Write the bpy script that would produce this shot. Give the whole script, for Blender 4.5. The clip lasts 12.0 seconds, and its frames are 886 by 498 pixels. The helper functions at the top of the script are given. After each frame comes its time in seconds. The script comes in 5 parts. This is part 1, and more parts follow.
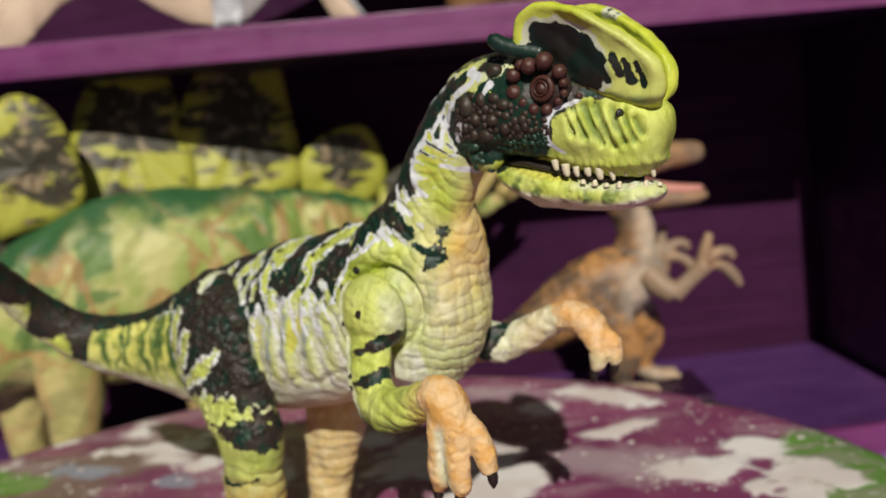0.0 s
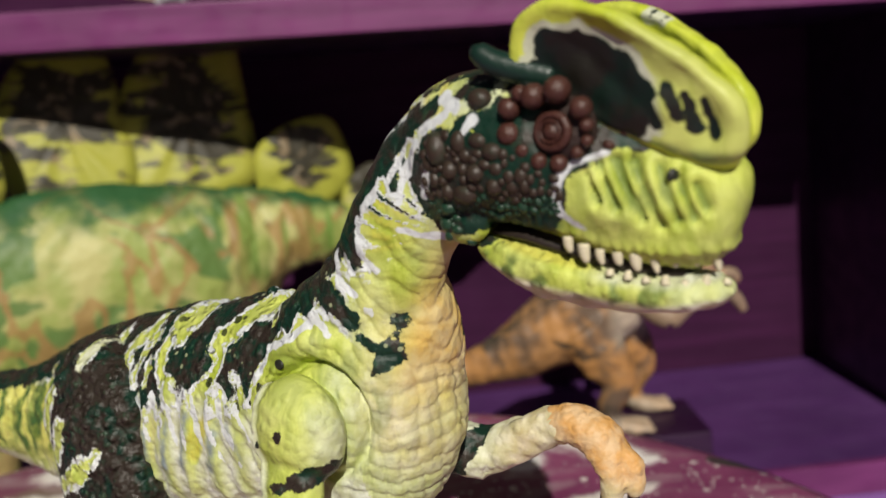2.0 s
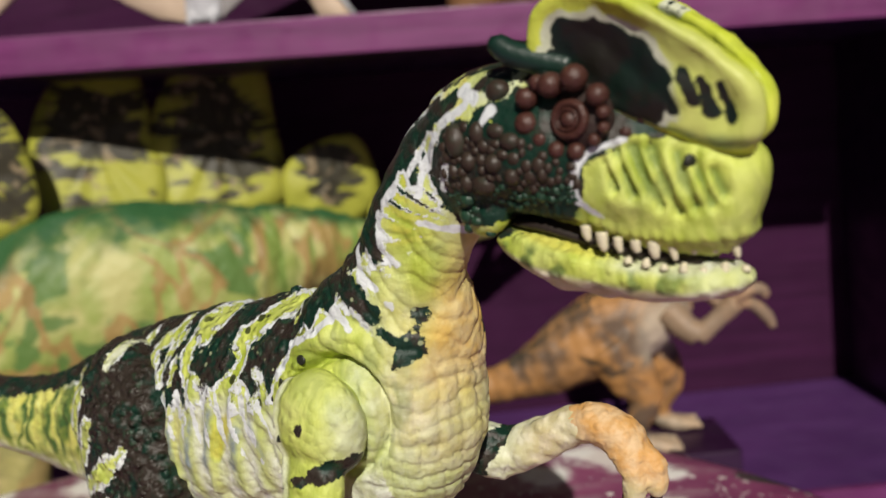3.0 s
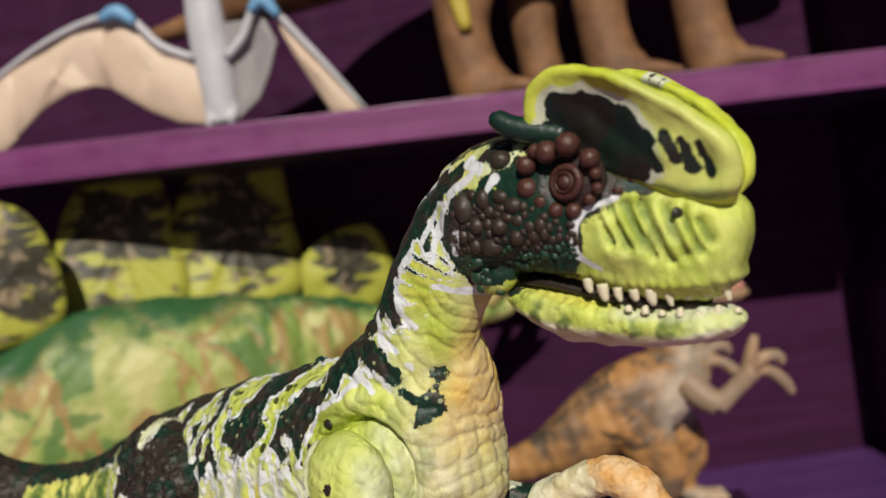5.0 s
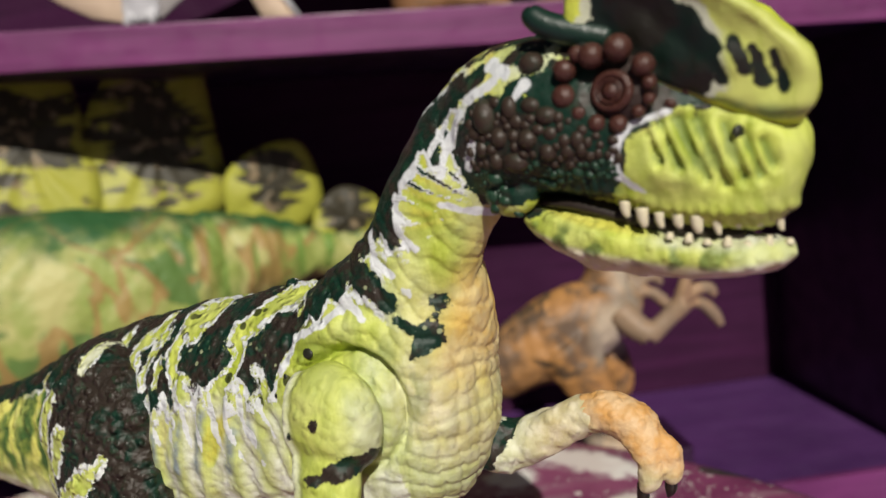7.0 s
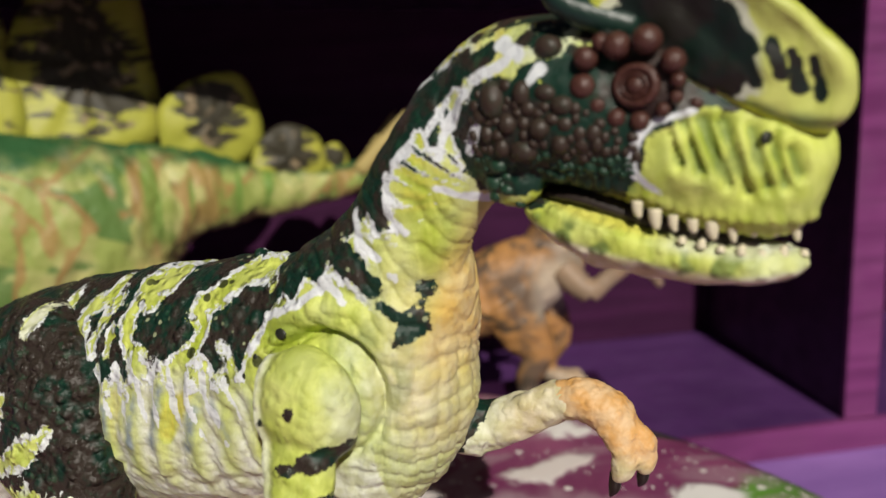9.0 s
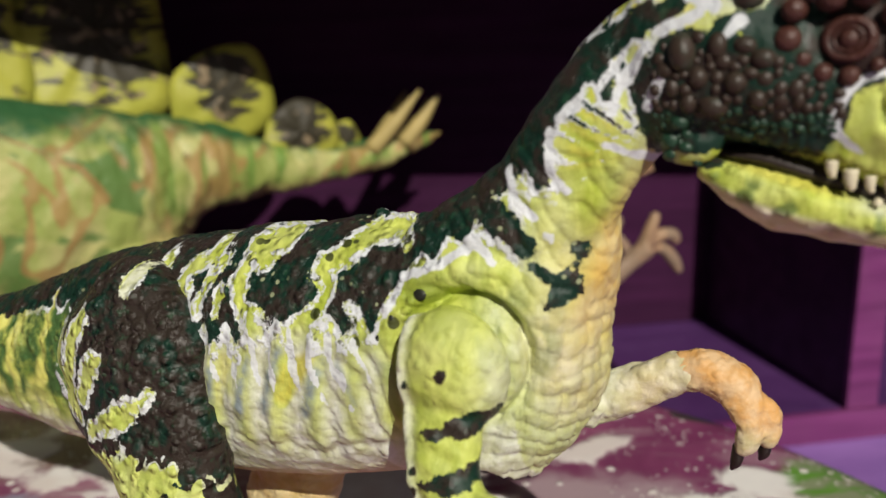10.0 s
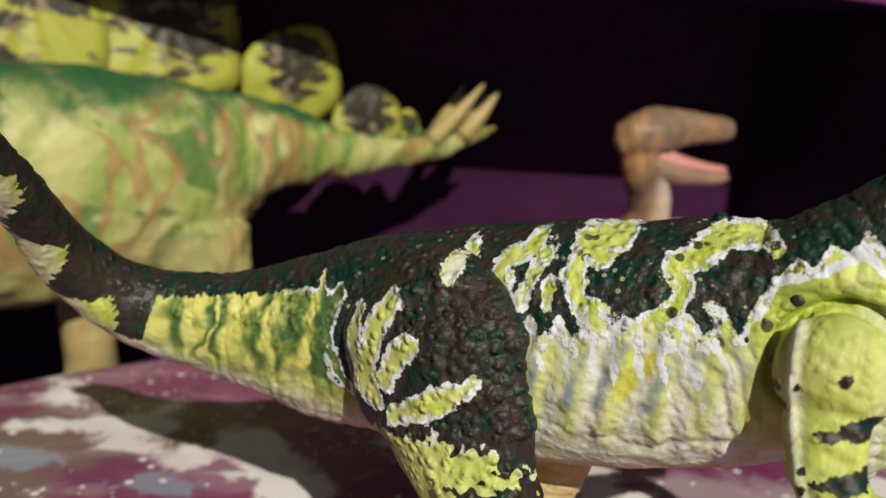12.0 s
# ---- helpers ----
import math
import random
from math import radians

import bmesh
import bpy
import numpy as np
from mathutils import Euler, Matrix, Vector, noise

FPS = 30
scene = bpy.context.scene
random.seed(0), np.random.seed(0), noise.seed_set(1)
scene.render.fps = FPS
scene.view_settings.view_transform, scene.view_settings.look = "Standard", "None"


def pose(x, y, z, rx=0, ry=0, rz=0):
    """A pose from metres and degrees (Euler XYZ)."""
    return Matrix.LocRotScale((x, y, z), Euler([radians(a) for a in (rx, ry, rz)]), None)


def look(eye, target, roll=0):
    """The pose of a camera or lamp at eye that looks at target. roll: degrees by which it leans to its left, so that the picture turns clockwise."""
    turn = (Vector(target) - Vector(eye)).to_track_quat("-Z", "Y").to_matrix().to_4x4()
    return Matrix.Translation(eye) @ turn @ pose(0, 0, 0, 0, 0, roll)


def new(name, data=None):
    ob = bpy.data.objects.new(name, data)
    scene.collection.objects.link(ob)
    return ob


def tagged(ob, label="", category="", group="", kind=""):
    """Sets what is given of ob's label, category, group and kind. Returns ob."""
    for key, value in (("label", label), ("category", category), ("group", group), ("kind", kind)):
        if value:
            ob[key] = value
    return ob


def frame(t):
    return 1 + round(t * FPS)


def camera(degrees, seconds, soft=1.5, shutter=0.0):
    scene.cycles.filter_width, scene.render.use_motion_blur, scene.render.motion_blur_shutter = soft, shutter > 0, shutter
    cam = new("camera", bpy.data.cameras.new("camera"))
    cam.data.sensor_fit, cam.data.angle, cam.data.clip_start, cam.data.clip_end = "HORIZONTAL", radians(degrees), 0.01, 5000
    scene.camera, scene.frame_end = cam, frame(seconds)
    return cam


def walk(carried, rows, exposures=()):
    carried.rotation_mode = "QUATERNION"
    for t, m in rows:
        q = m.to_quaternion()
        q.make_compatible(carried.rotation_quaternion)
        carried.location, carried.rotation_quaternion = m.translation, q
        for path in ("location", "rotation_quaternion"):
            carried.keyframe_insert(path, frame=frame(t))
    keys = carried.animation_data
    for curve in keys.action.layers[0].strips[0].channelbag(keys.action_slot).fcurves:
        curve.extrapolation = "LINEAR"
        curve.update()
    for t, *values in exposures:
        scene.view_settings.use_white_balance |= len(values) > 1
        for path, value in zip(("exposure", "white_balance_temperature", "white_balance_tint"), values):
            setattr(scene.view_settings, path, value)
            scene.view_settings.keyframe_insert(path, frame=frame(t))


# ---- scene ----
cam = camera(54.9, 12.0)
METRES, EYE, TILT, LEAN, TURN = 0.192, 0.179, -8.53, 7.3, 0.0
ROWS = [
    (0.0, 0.0, 0.0, 0.0, 0.0, 0.0, 0.0),
    (0.5, -0.0053, 0.0147, -0.0047, 0.16, -0.38, -0.65),
    (1.0, -0.0126, 0.0438, 0.0265, -0.5, -0.61, -1.04),
    (1.5, -0.0045, 0.1574, 0.0859, -1.53, -1.02, -0.93),
    (2.0, 0.0093, 0.2334, 0.0757, -1.75, -1.44, -1.1),
    (2.5, 0.0207, 0.2599, 0.0655, -1.23, -1.05, -1.13),
    (3.0, 0.0148, 0.2292, 0.0562, 0.14, 0.21, -1.09),
    (5.0, 0.017, 0.1895, 0.0371, 1.37, 6.24, 1.39),
    (5.5, 0.0023, 0.2015, 0.021, 1.08, 6.53, 1.4),
    (6.0, -0.0317, 0.2143, 0.0185, -0.0, 5.7, 1.0),
    (6.5, -0.0547, 0.2372, 0.0068, -1.88, 3.51, 0.24),
    (7.0, -0.0438, 0.2511, 0.0379, -4.98, 1.12, -0.19),
    (9.0, -0.0783, 0.2853, 0.0658, -9.84, -3.07, -3.01),
    (9.5, -0.1383, 0.3143, 0.062, -10.83, -3.32, -4.18),
    (10.0, -0.1782, 0.3209, 0.0413, -11.8, -3.75, -4.58),
    (10.5, -0.2333, 0.3195, 0.0367, -12.27, -3.93, -4.94),
    (11.0, -0.2967, 0.3412, 0.0221, -13.06, -4.29, -6.12),
    (11.5, -0.3763, 0.3584, 0.0274, -14.42, -4.29, -7.65),
    (12.0, -0.4343, 0.3723, 0.0162, -14.76, -3.97, -8.11),
]
walk(cam, [(t, pose(0, 0, EYE, TILT, LEAN, TURN) @ pose(METRES * x, METRES * y, METRES * z, 90 + pitch, roll, yaw)) for t, x, y, z, yaw, pitch, roll in ROWS])
cam.data.dof.use_dof = True
cam.data.dof.focus_distance = 0.116
cam.data.dof.aperture_fstop = 23.0

# ---- daylight ----
SUN_WAY = Vector((-0.05, 1.0, -0.72)).normalized()
world = bpy.data.worlds.new("sky")
scene.world = world
world.use_nodes = True
wn = world.node_tree.nodes
sky = wn.new("ShaderNodeTexSky")
sky.sky_type = "NISHITA"
sky.sun_disc = False
sky.sun_elevation = math.asin(-SUN_WAY.z)
sky.sun_rotation = math.atan2(-SUN_WAY.x, -SUN_WAY.y)
world.node_tree.links.new(sky.outputs[0], wn["Background"].inputs[0])
wn["Background"].inputs[1].default_value = 0.0125
sun = new("sun", bpy.data.lights.new("sun", "SUN"))
sun.data.energy = 3.9
sun.data.angle = radians(0.53)
sun.data.color = (1.0, 0.94, 0.84)
sun.matrix_world = look((0.25, -1.0, 1.2), Vector((0.25, -1.0, 1.2)) + SUN_WAY)
scene.view_settings.exposure = 0.0


# ---- materials ----
class Nodes:
    """A small wrapper that writes node trees shortly."""

    def __init__(self, name, rough=0.5, metal=0.0, spec=0.5):
        self.mat = bpy.data.materials.new(name)
        self.mat.use_nodes = True
        self.t = self.mat.node_tree
        self.bsdf = self.t.nodes["Principled BSDF"]
        self.bsdf.inputs["Roughness"].default_value = rough
        self.bsdf.inputs["Metallic"].default_value = metal
        self.bsdf.inputs["Specular IOR Level"].default_value = spec
        self.co = self.t.nodes.new("ShaderNodeTexCoord").outputs["Object"]

    def put(self, socket, value):
        if isinstance(value, bpy.types.NodeSocket):
            self.t.links.new(value, socket)
        elif isinstance(value, (tuple, list)):
            socket.default_value = (*value, 1.0) if len(value) == 3 and socket.type == "RGBA" else value
        else:
            socket.default_value = value

    def noise(self, scale, detail=4.0, rough=0.55, distort=0.0, co=None):
        n = self.t.nodes.new("ShaderNodeTexNoise")
        self.put(n.inputs["Vector"], co or self.co)
        n.inputs["Scale"].default_value = scale
        n.inputs["Detail"].default_value = detail
        n.inputs["Roughness"].default_value = rough
        n.inputs["Distortion"].default_value = distort
        return n.outputs["Fac"]

    def voronoi(self, scale, out="Distance", feature="F1", co=None, rnd=1.0):
        n = self.t.nodes.new("ShaderNodeTexVoronoi")
        n.feature = feature
        self.put(n.inputs["Vector"], co or self.co)
        n.inputs["Scale"].default_value = scale
        n.inputs["Randomness"].default_value = rnd
        return n.outputs[out]

    def math(self, op, a, b=0.0, clamp=False):
        n = self.t.nodes.new("ShaderNodeMath")
        n.operation, n.use_clamp = op, clamp
        self.put(n.inputs[0], a)
        self.put(n.inputs[1], b)
        return n.outputs[0]

    def step(self, x, a, b, lo=0.0, hi=1.0):
        n = self.t.nodes.new("ShaderNodeMapRange")
        n.interpolation_type = "SMOOTHSTEP"
        self.put(n.inputs["Value"], x)
        n.inputs["From Min"].default_value = a
        n.inputs["From Max"].default_value = b
        n.inputs["To Min"].default_value = lo
        n.inputs["To Max"].default_value = hi
        return n.outputs[0]

    def mix(self, f, a, b):
        n = self.t.nodes.new("ShaderNodeMix")
        n.data_type = "RGBA"
        self.put(n.inputs[0], f)
        self.put(n.inputs[6], a)
        self.put(n.inputs[7], b)
        return n.outputs[2]

    def attr(self, name):
        n = self.t.nodes.new("ShaderNodeAttribute")
        n.attribute_name = name
        return n.outputs["Fac"]

    def rnd(self):
        return self.t.nodes.new("ShaderNodeObjectInfo").outputs["Random"]

    def xyz(self):
        n = self.t.nodes.new("ShaderNodeSeparateXYZ")
        self.put(n.inputs[0], self.co)
        return n.outputs

    def stretch(self, sx, sy, sz):
        n = self.t.nodes.new("ShaderNodeMapping")
        self.put(n.inputs[0], self.co)
        n.inputs["Scale"].default_value = (sx, sy, sz)
        return n.outputs[0]

    def bump(self, height, strength=0.3, distance=0.0004):
        n = self.t.nodes.new("ShaderNodeBump")
        self.put(n.inputs["Height"], height)
        n.inputs["Strength"].default_value = strength
        n.inputs["Distance"].default_value = distance
        old = self.bsdf.inputs["Normal"]
        if old.is_linked:
            self.put(n.inputs["Normal"], old.links[0].from_socket)
        self.put(old, n.outputs[0])

    def colour(self, c):
        self.put(self.bsdf.inputs["Base Color"], c)
        return self

    def rough(self, r):
        self.put(self.bsdf.inputs["Roughness"], r)


def plain(name, colour, rough=0.5, scale=300.0, vary=0.25, bump=0.25, metal=0.0):
    m = Nodes(name, rough, metal)
    n = m.noise(scale, 5)
    dark = tuple(c * (1 - vary) for c in colour)
    light = tuple(min(1.0, c * (1 + vary)) for c in colour)
    m.colour(m.mix(n, dark, light))
    m.bump(m.noise(scale * 4, 3), bump, 0.0003)
    return m.mat


def toy_skin():
    """Hand-painted toy skin: chartreuse and cream ground, dark green and brown patches with thick white outlines."""
    m = Nodes("painted_toy_skin", 0.46, 0.0, 0.32)
    n_mid, n_fine, n_big = m.noise(480, 4, 0.55), m.noise(1700, 3), m.noise(110, 3)
    dk = m.math("ADD", m.attr("dk"), m.math("MULTIPLY", m.math("SUBTRACT", n_mid, 0.5), 3.0))
    dk = m.math("ADD", dk, m.math("MULTIPLY", m.math("SUBTRACT", n_fine, 0.5), 1.0))
    dark = m.step(dk, -0.1, 0.12)
    rim = m.math("MULTIPLY", m.math("MULTIPLY", m.step(dk, -0.9, -0.65), m.attr("wh")), m.step(m.noise(620, 4, 0.65), 0.38, 0.5))
    # yellow-green ground with brushed pale streaks
    streak = m.noise(260, 5, 0.6, 0.6, m.stretch(1.6, 1.0, 0.5))
    ground = m.mix(m.step(streak, 0.36, 0.66), (0.38, 0.46, 0.05), (0.63, 0.70, 0.14))
    ground = m.mix(m.math("MULTIPLY", m.step(n_big, 0.4, 0.66), 0.35), ground, (0.62, 0.64, 0.28))
    cream = m.mix(m.step(m.noise(500, 4), 0.35, 0.65), (0.58, 0.60, 0.40), (0.75, 0.77, 0.66))
    base = m.mix(m.attr("cr"), ground, cream)
    orange = m.mix(m.step(m.noise(330, 4), 0.35, 0.65), (0.70, 0.36, 0.10), (0.74, 0.50, 0.27))
    base = m.mix(m.attr("og"), base, orange)
    base = m.mix(m.math("MULTIPLY", m.attr("gr"), m.step(m.noise(300, 4, 0.6), 0.2, 0.5)), base, (0.035, 0.10, 0.03))
    base = m.mix(m.math("MULTIPLY", m.attr("ye"), m.step(m.noise(420, 4, 0.6, 0.4, m.stretch(1.0, 1.0, 0.4)), 0.28, 0.5)), base, m.mix(m.noise(600, 3), (0.60, 0.55, 0.05), (0.74, 0.70, 0.16)))
    base = m.mix(m.math("MULTIPLY", m.attr("bg"), m.step(m.noise(380, 4, 0.6), 0.25, 0.6)), base, m.mix(m.noise(700, 3), (0.16, 0.21, 0.20), (0.36, 0.42, 0.44)))
    speck = m.math("MULTIPLY", m.step(m.voronoi(360), 0.30, 0.24), m.attr("sp"))
    base = m.mix(speck, base, (0.02, 0.025, 0.012))
    white = m.mix(m.noise(900, 3), (0.60, 0.64, 0.68), (0.82, 0.84, 0.84))
    smear = m.step(m.math("ADD", m.attr("ws"), m.math("MULTIPLY", m.math("SUBTRACT", m.noise(650, 4), 0.5), 1.1)), 0.5, 0.68)
    base = m.mix(m.math("MULTIPLY", smear, 0.9), base, white)
    base = m.mix(rim, base, white)
    line = m.math("ADD", m.math("SUBTRACT", m.attr("wl"), 2.0), m.math("MULTIPLY", m.math("SUBTRACT", n_mid, 0.5), 1.3))
    line = m.math("MULTIPLY", m.step(line, -0.12, 0.12), m.step(m.attr("wl"), 0.8, 1.2))
    ink = m.mix(m.step(m.math("ADD", m.noise(260, 4, 0.6), m.attr("br")), 0.43, 0.57), (0.007, 0.030, 0.019), (0.034, 0.026, 0.020))
    ink = m.mix(m.math("MULTIPLY", m.step(m.noise(700, 3), 0.58, 0.68), 0.5), ink, (0.022, 0.075, 0.036))
    ink = m.mix(m.math("MULTIPLY", m.math("MULTIPLY", m.step(m.voronoi(520), 0.22, 0.14), m.step(m.noise(150, 3), 0.5, 0.6)), m.attr("fl")), ink, (0.34, 0.38, 0.22))
    m.colour(m.mix(line, m.mix(dark, base, ink), white))
    m.rough(m.math("SUBTRACT", m.step(n_fine, 0.3, 0.7, 0.42, 0.6), m.math("MULTIPLY", dark, 0.16)))
    cells = m.step(m.voronoi(620), 0.05, 0.55, 1.0, 0.0)
    m.bump(m.math("MULTIPLY", cells, m.attr("peb")), 0.9, 0.0005)
    m.bump(m.noise(1100, 5, 0.65), 0.5, 0.0004)
    m.bump(m.math("ADD", rim, m.math("MULTIPLY", dark, 0.4)), 0.5, 0.00025)
    return m.mat


def crest_skin():
    m = Nodes("painted_crest", 0.45, 0.0, 0.4)
    dk = m.math("ADD", m.attr("dk"), m.math("MULTIPLY", m.math("SUBTRACT", m.noise(450, 4), 0.5), 1.7))
    dark = m.step(dk, -0.1, 0.15)
    rim = m.math("MULTIPLY", m.step(dk, -0.9, -0.5), m.attr("wh"))
    base = m.mix(m.step(m.noise(160, 4), 0.35, 0.65), (0.52, 0.60, 0.04), (0.66, 0.72, 0.10))
    base = m.mix(m.attr("cr"), base, (0.60, 0.62, 0.28))
    base = m.mix(m.math("MULTIPLY", m.attr("teal"), m.step(m.noise(300, 4, 0.6), 0.25, 0.55)), base, (0.10, 0.20, 0.08))
    rays = m.noise(300, 3, 0.5, 0.3, m.stretch(2.4, 0.4, 0.5))
    base = m.mix(m.math("MULTIPLY", m.step(rays, 0.52, 0.66), 0.3), base, (0.36, 0.44, 0.05))
    base = m.mix(rim, base, m.mix(m.noise(800), (0.50, 0.52, 0.46), (0.70, 0.71, 0.66)))
    ink = m.mix(m.step(m.noise(200, 3), 0.40, 0.55), (0.006, 0.017, 0.012), (0.014, 0.012, 0.009))
    m.colour(m.mix(dark, base, ink))
    m.bump(m.noise(900, 4), 0.3, 0.0004)
    return m.mat


def splatter_lid():
    """Purple gloss paint under dripped white, green, blue and brown paint."""
    m = Nodes("paint_splattered_purple", 0.32, 0.0, 0.5)
    n1, n2 = m.noise(22, 6, 0.6, 0.5), m.noise(60, 5, 0.6)
    rag = m.math("MULTIPLY", m.math("SUBTRACT", m.noise(70, 6, 0.62, 0.8), 0.5), 22.0)

    def patch(key, lo, hi, part_of=1.0):
        return m.math("MULTIPLY", m.step(m.math("ADD", m.attr(key), rag), lo, hi), part_of)

    base = m.mix(m.step(n1, 0.35, 0.65), (0.18, 0.036, 0.105), (0.29, 0.075, 0.17))
    base = m.mix(patch("brown", -4.0, 6.0, 0.8), base, m.mix(n2, (0.13, 0.10, 0.075), (0.23, 0.17, 0.12)))
    base = m.mix(patch("green", -3.0, 3.0, 0.9), base, m.mix(n2, (0.08, 0.22, 0.025), (0.15, 0.42, 0.04)))
    swirl = m.noise(30, 5, 0.55, 1.6, m.stretch(0.7, 1.8, 1.0))
    pale = m.mix(m.step(m.noise(40, 4), 0.4, 0.6), (0.76, 0.69, 0.65), (0.88, 0.86, 0.82))
    base = m.mix(m.math("MULTIPLY", m.step(swirl, 0.50, 0.60), 0.42), base, (0.42, 0.30, 0.33))
    base = m.mix(patch("haze", -4.0, 8.0, 0.7), base, (0.50, 0.40, 0.42))
    base = m.mix(patch("blue", -1.5, 2.5, 0.7), base, (0.30, 0.36, 0.46))
    base = m.mix(m.math("MULTIPLY", m.step(m.math("ADD", m.attr("dark"), m.math("MULTIPLY", rag, 0.12)), -0.6, 0.6), 0.95), base, (0.045, 0.045, 0.038))
    blob = m.math("MAXIMUM", patch("white", -3.2, 0.8), m.math("MULTIPLY", m.step(m.math("ADD", swirl, m.math("MULTIPLY", m.math("SUBTRACT", n2, 0.5), 0.35)), 0.69, 0.72), 0.8))
    blob = m.math("MAXIMUM", blob, m.math("MULTIPLY", m.step(m.voronoi(150), 0.19, 0.14), m.step(m.noise(33), 0.42, 0.52)))
    blob = m.math("MAXIMUM", blob, m.math("MULTIPLY", m.step(m.voronoi(400), 0.24, 0.16), m.step(m.noise(45), 0.45, 0.55)))
    base = m.mix(blob, base, pale)
    m.colour(base)
    m.rough(m.step(n2, 0.35, 0.65, 0.28, 0.5))
    m.bump(blob, 0.5, 0.0008)
    m.bump(m.noise(240, 5), 0.2, 0.0005)
    return m.mat


def purple_board(name, a, b, rough=0.42, spec=0.45):
    """Brushed purple paint on wood."""
    m = Nodes(name, rough, 0.0, spec)
    grain = m.noise(40, 6, 0.6, 0.2, m.stretch(0.25, 1.0, 3.0))
    c = m.mix(m.step(grain, 0.32, 0.68), a, b)
    c = m.mix(m.math("MULTIPLY", m.step(m.noise(9, 4), 0.45, 0.7), 0.4), c, tuple(v * 0.6 for v in a))
    m.colour(c)
    m.rough(m.step(m.noise(70, 4), 0.3, 0.7, rough - 0.08, rough + 0.15))
    m.bump(grain, 0.25, 0.0006)
    m.bump(m.noise(350, 4), 0.15, 0.0003)
    return m.mat


def steg_skin():
    """Green back running into cream flanks with green and rusty squiggles."""
    m = Nodes("painted_plated_toy", 0.5, 0.0, 0.35)
    up = m.attr("up")
    n = m.noise(40, 4, 0.55, 0.9)
    base = m.mix(m.step(m.noise(45, 4), 0.4, 0.62), (0.30, 0.36, 0.09), (0.50, 0.48, 0.19))
    base = m.mix(m.math("MULTIPLY", m.step(n, 0.50, 0.57), 0.85), base, (0.075, 0.17, 0.04))
    ring = m.math("ABSOLUTE", m.math("SUBTRACT", m.noise(21, 2, 0.5, 1.2), 0.47))
    base = m.mix(m.math("MULTIPLY", m.step(ring, 0.046, 0.026), 0.7), base, (0.36, 0.19, 0.07))
    stripes = m.noise(70, 3, 0.5, 0.5, m.stretch(1.4, 0.4, 0.25))
    base = m.mix(m.math("MULTIPLY", m.step(stripes, 0.53, 0.62), m.attr("st")), base, (0.16, 0.27, 0.05))
    edge = m.math("ADD", up, m.math("MULTIPLY", m.math("SUBTRACT", m.noise(60, 4), 0.5), 0.9))
    base = m.mix(m.step(edge, 0.52, 0.95), base, (0.032, 0.105, 0.036))
    base = m.mix(m.math("MULTIPLY", m.step(edge, -0.35, -0.75), 0.6), base, (0.46, 0.36, 0.15))
    m.colour(base)
    m.bump(m.voronoi(190), 0.4, 0.001)
    m.bump(m.noise(300, 4), 0.25, 0.0006)
    return m.mat


def plate_skin():
    m = Nodes("painted_back_plate", 0.5, 0.0, 0.35)
    mid = m.math("ADD", m.attr("mid"), m.math("MULTIPLY", m.math("SUBTRACT", m.noise(60, 5, 0.6, 1.0, m.stretch(0.6, 1.0, 1.6)), 0.5), 1.7))
    base = m.mix(m.noise(60, 4), (0.30, 0.32, 0.035), (0.50, 0.48, 0.08))
    base = m.mix(m.step(mid, 0.45, 0.58), base, (0.045, 0.04, 0.025))
    base = m.mix(m.math("MULTIPLY", m.step(m.noise(140, 3), 0.56, 0.62), m.step(mid, 0.3, 0.6)), base, (0.26, 0.2, 0.12))
    m.colour(base)
    m.bump(m.noise(220, 4), 0.4, 0.0008)
    return m.mat


def raptor_skin():
    m = Nodes("painted_orange_brown_toy", 0.5, 0.0, 0.35)
    n = m.noise(48, 5, 0.6, 0.6)
    base = m.mix(m.step(n, 0.38, 0.60), (0.13, 0.085, 0.055), (0.42, 0.21, 0.07))
    base = m.mix(m.math("MULTIPLY", m.step(m.noise(65, 4, 0.5, 0.9), 0.55, 0.60), 0.85), base, (0.055, 0.045, 0.035))
    base = m.mix(m.attr("pale"), base, m.mix(m.noise(90), (0.46, 0.38, 0.28), (0.62, 0.52, 0.40)))
    base = m.mix(m.attr("buff"), base, (0.27, 0.175, 0.105))
    m.colour(base)
    m.bump(m.voronoi(260), 0.3, 0.0008)
    m.bump(m.noise(400, 4), 0.25, 0.0005)
    return m.mat


SKIN, CREST, LID = toy_skin(), crest_skin(), splatter_lid()
STEG, PLATE, RAPTOR = steg_skin(), plate_skin(), raptor_skin()
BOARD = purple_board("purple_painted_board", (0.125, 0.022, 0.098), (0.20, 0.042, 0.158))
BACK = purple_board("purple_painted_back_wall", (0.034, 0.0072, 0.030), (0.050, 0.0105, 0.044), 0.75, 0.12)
# Cabinet purple darkened: the divider's and shelf underside's shade is in the colour.
SHADED_PURPLE = purple_board("shade_darkened_purple_paint", (0.022, 0.005, 0.026), (0.036, 0.008, 0.042))
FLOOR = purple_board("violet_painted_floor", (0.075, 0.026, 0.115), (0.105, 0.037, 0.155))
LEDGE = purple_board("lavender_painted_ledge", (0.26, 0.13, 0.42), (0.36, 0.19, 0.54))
def knob_skin():
    m = Nodes("dark_brown_knob", 0.46, 0.0, 0.4)
    brown = m.mix(m.noise(300, 4), (0.020, 0.014, 0.010), (0.066, 0.041, 0.028))
    m.colour(m.mix(m.math("MULTIPLY", m.math("MULTIPLY", m.step(m.noise(500, 3), 0.45, 0.65), m.rnd()), 0.6), brown, (0.014, 0.045, 0.026)))
    m.bump(m.noise(900, 4), 0.5, 0.0003)
    return m.mat


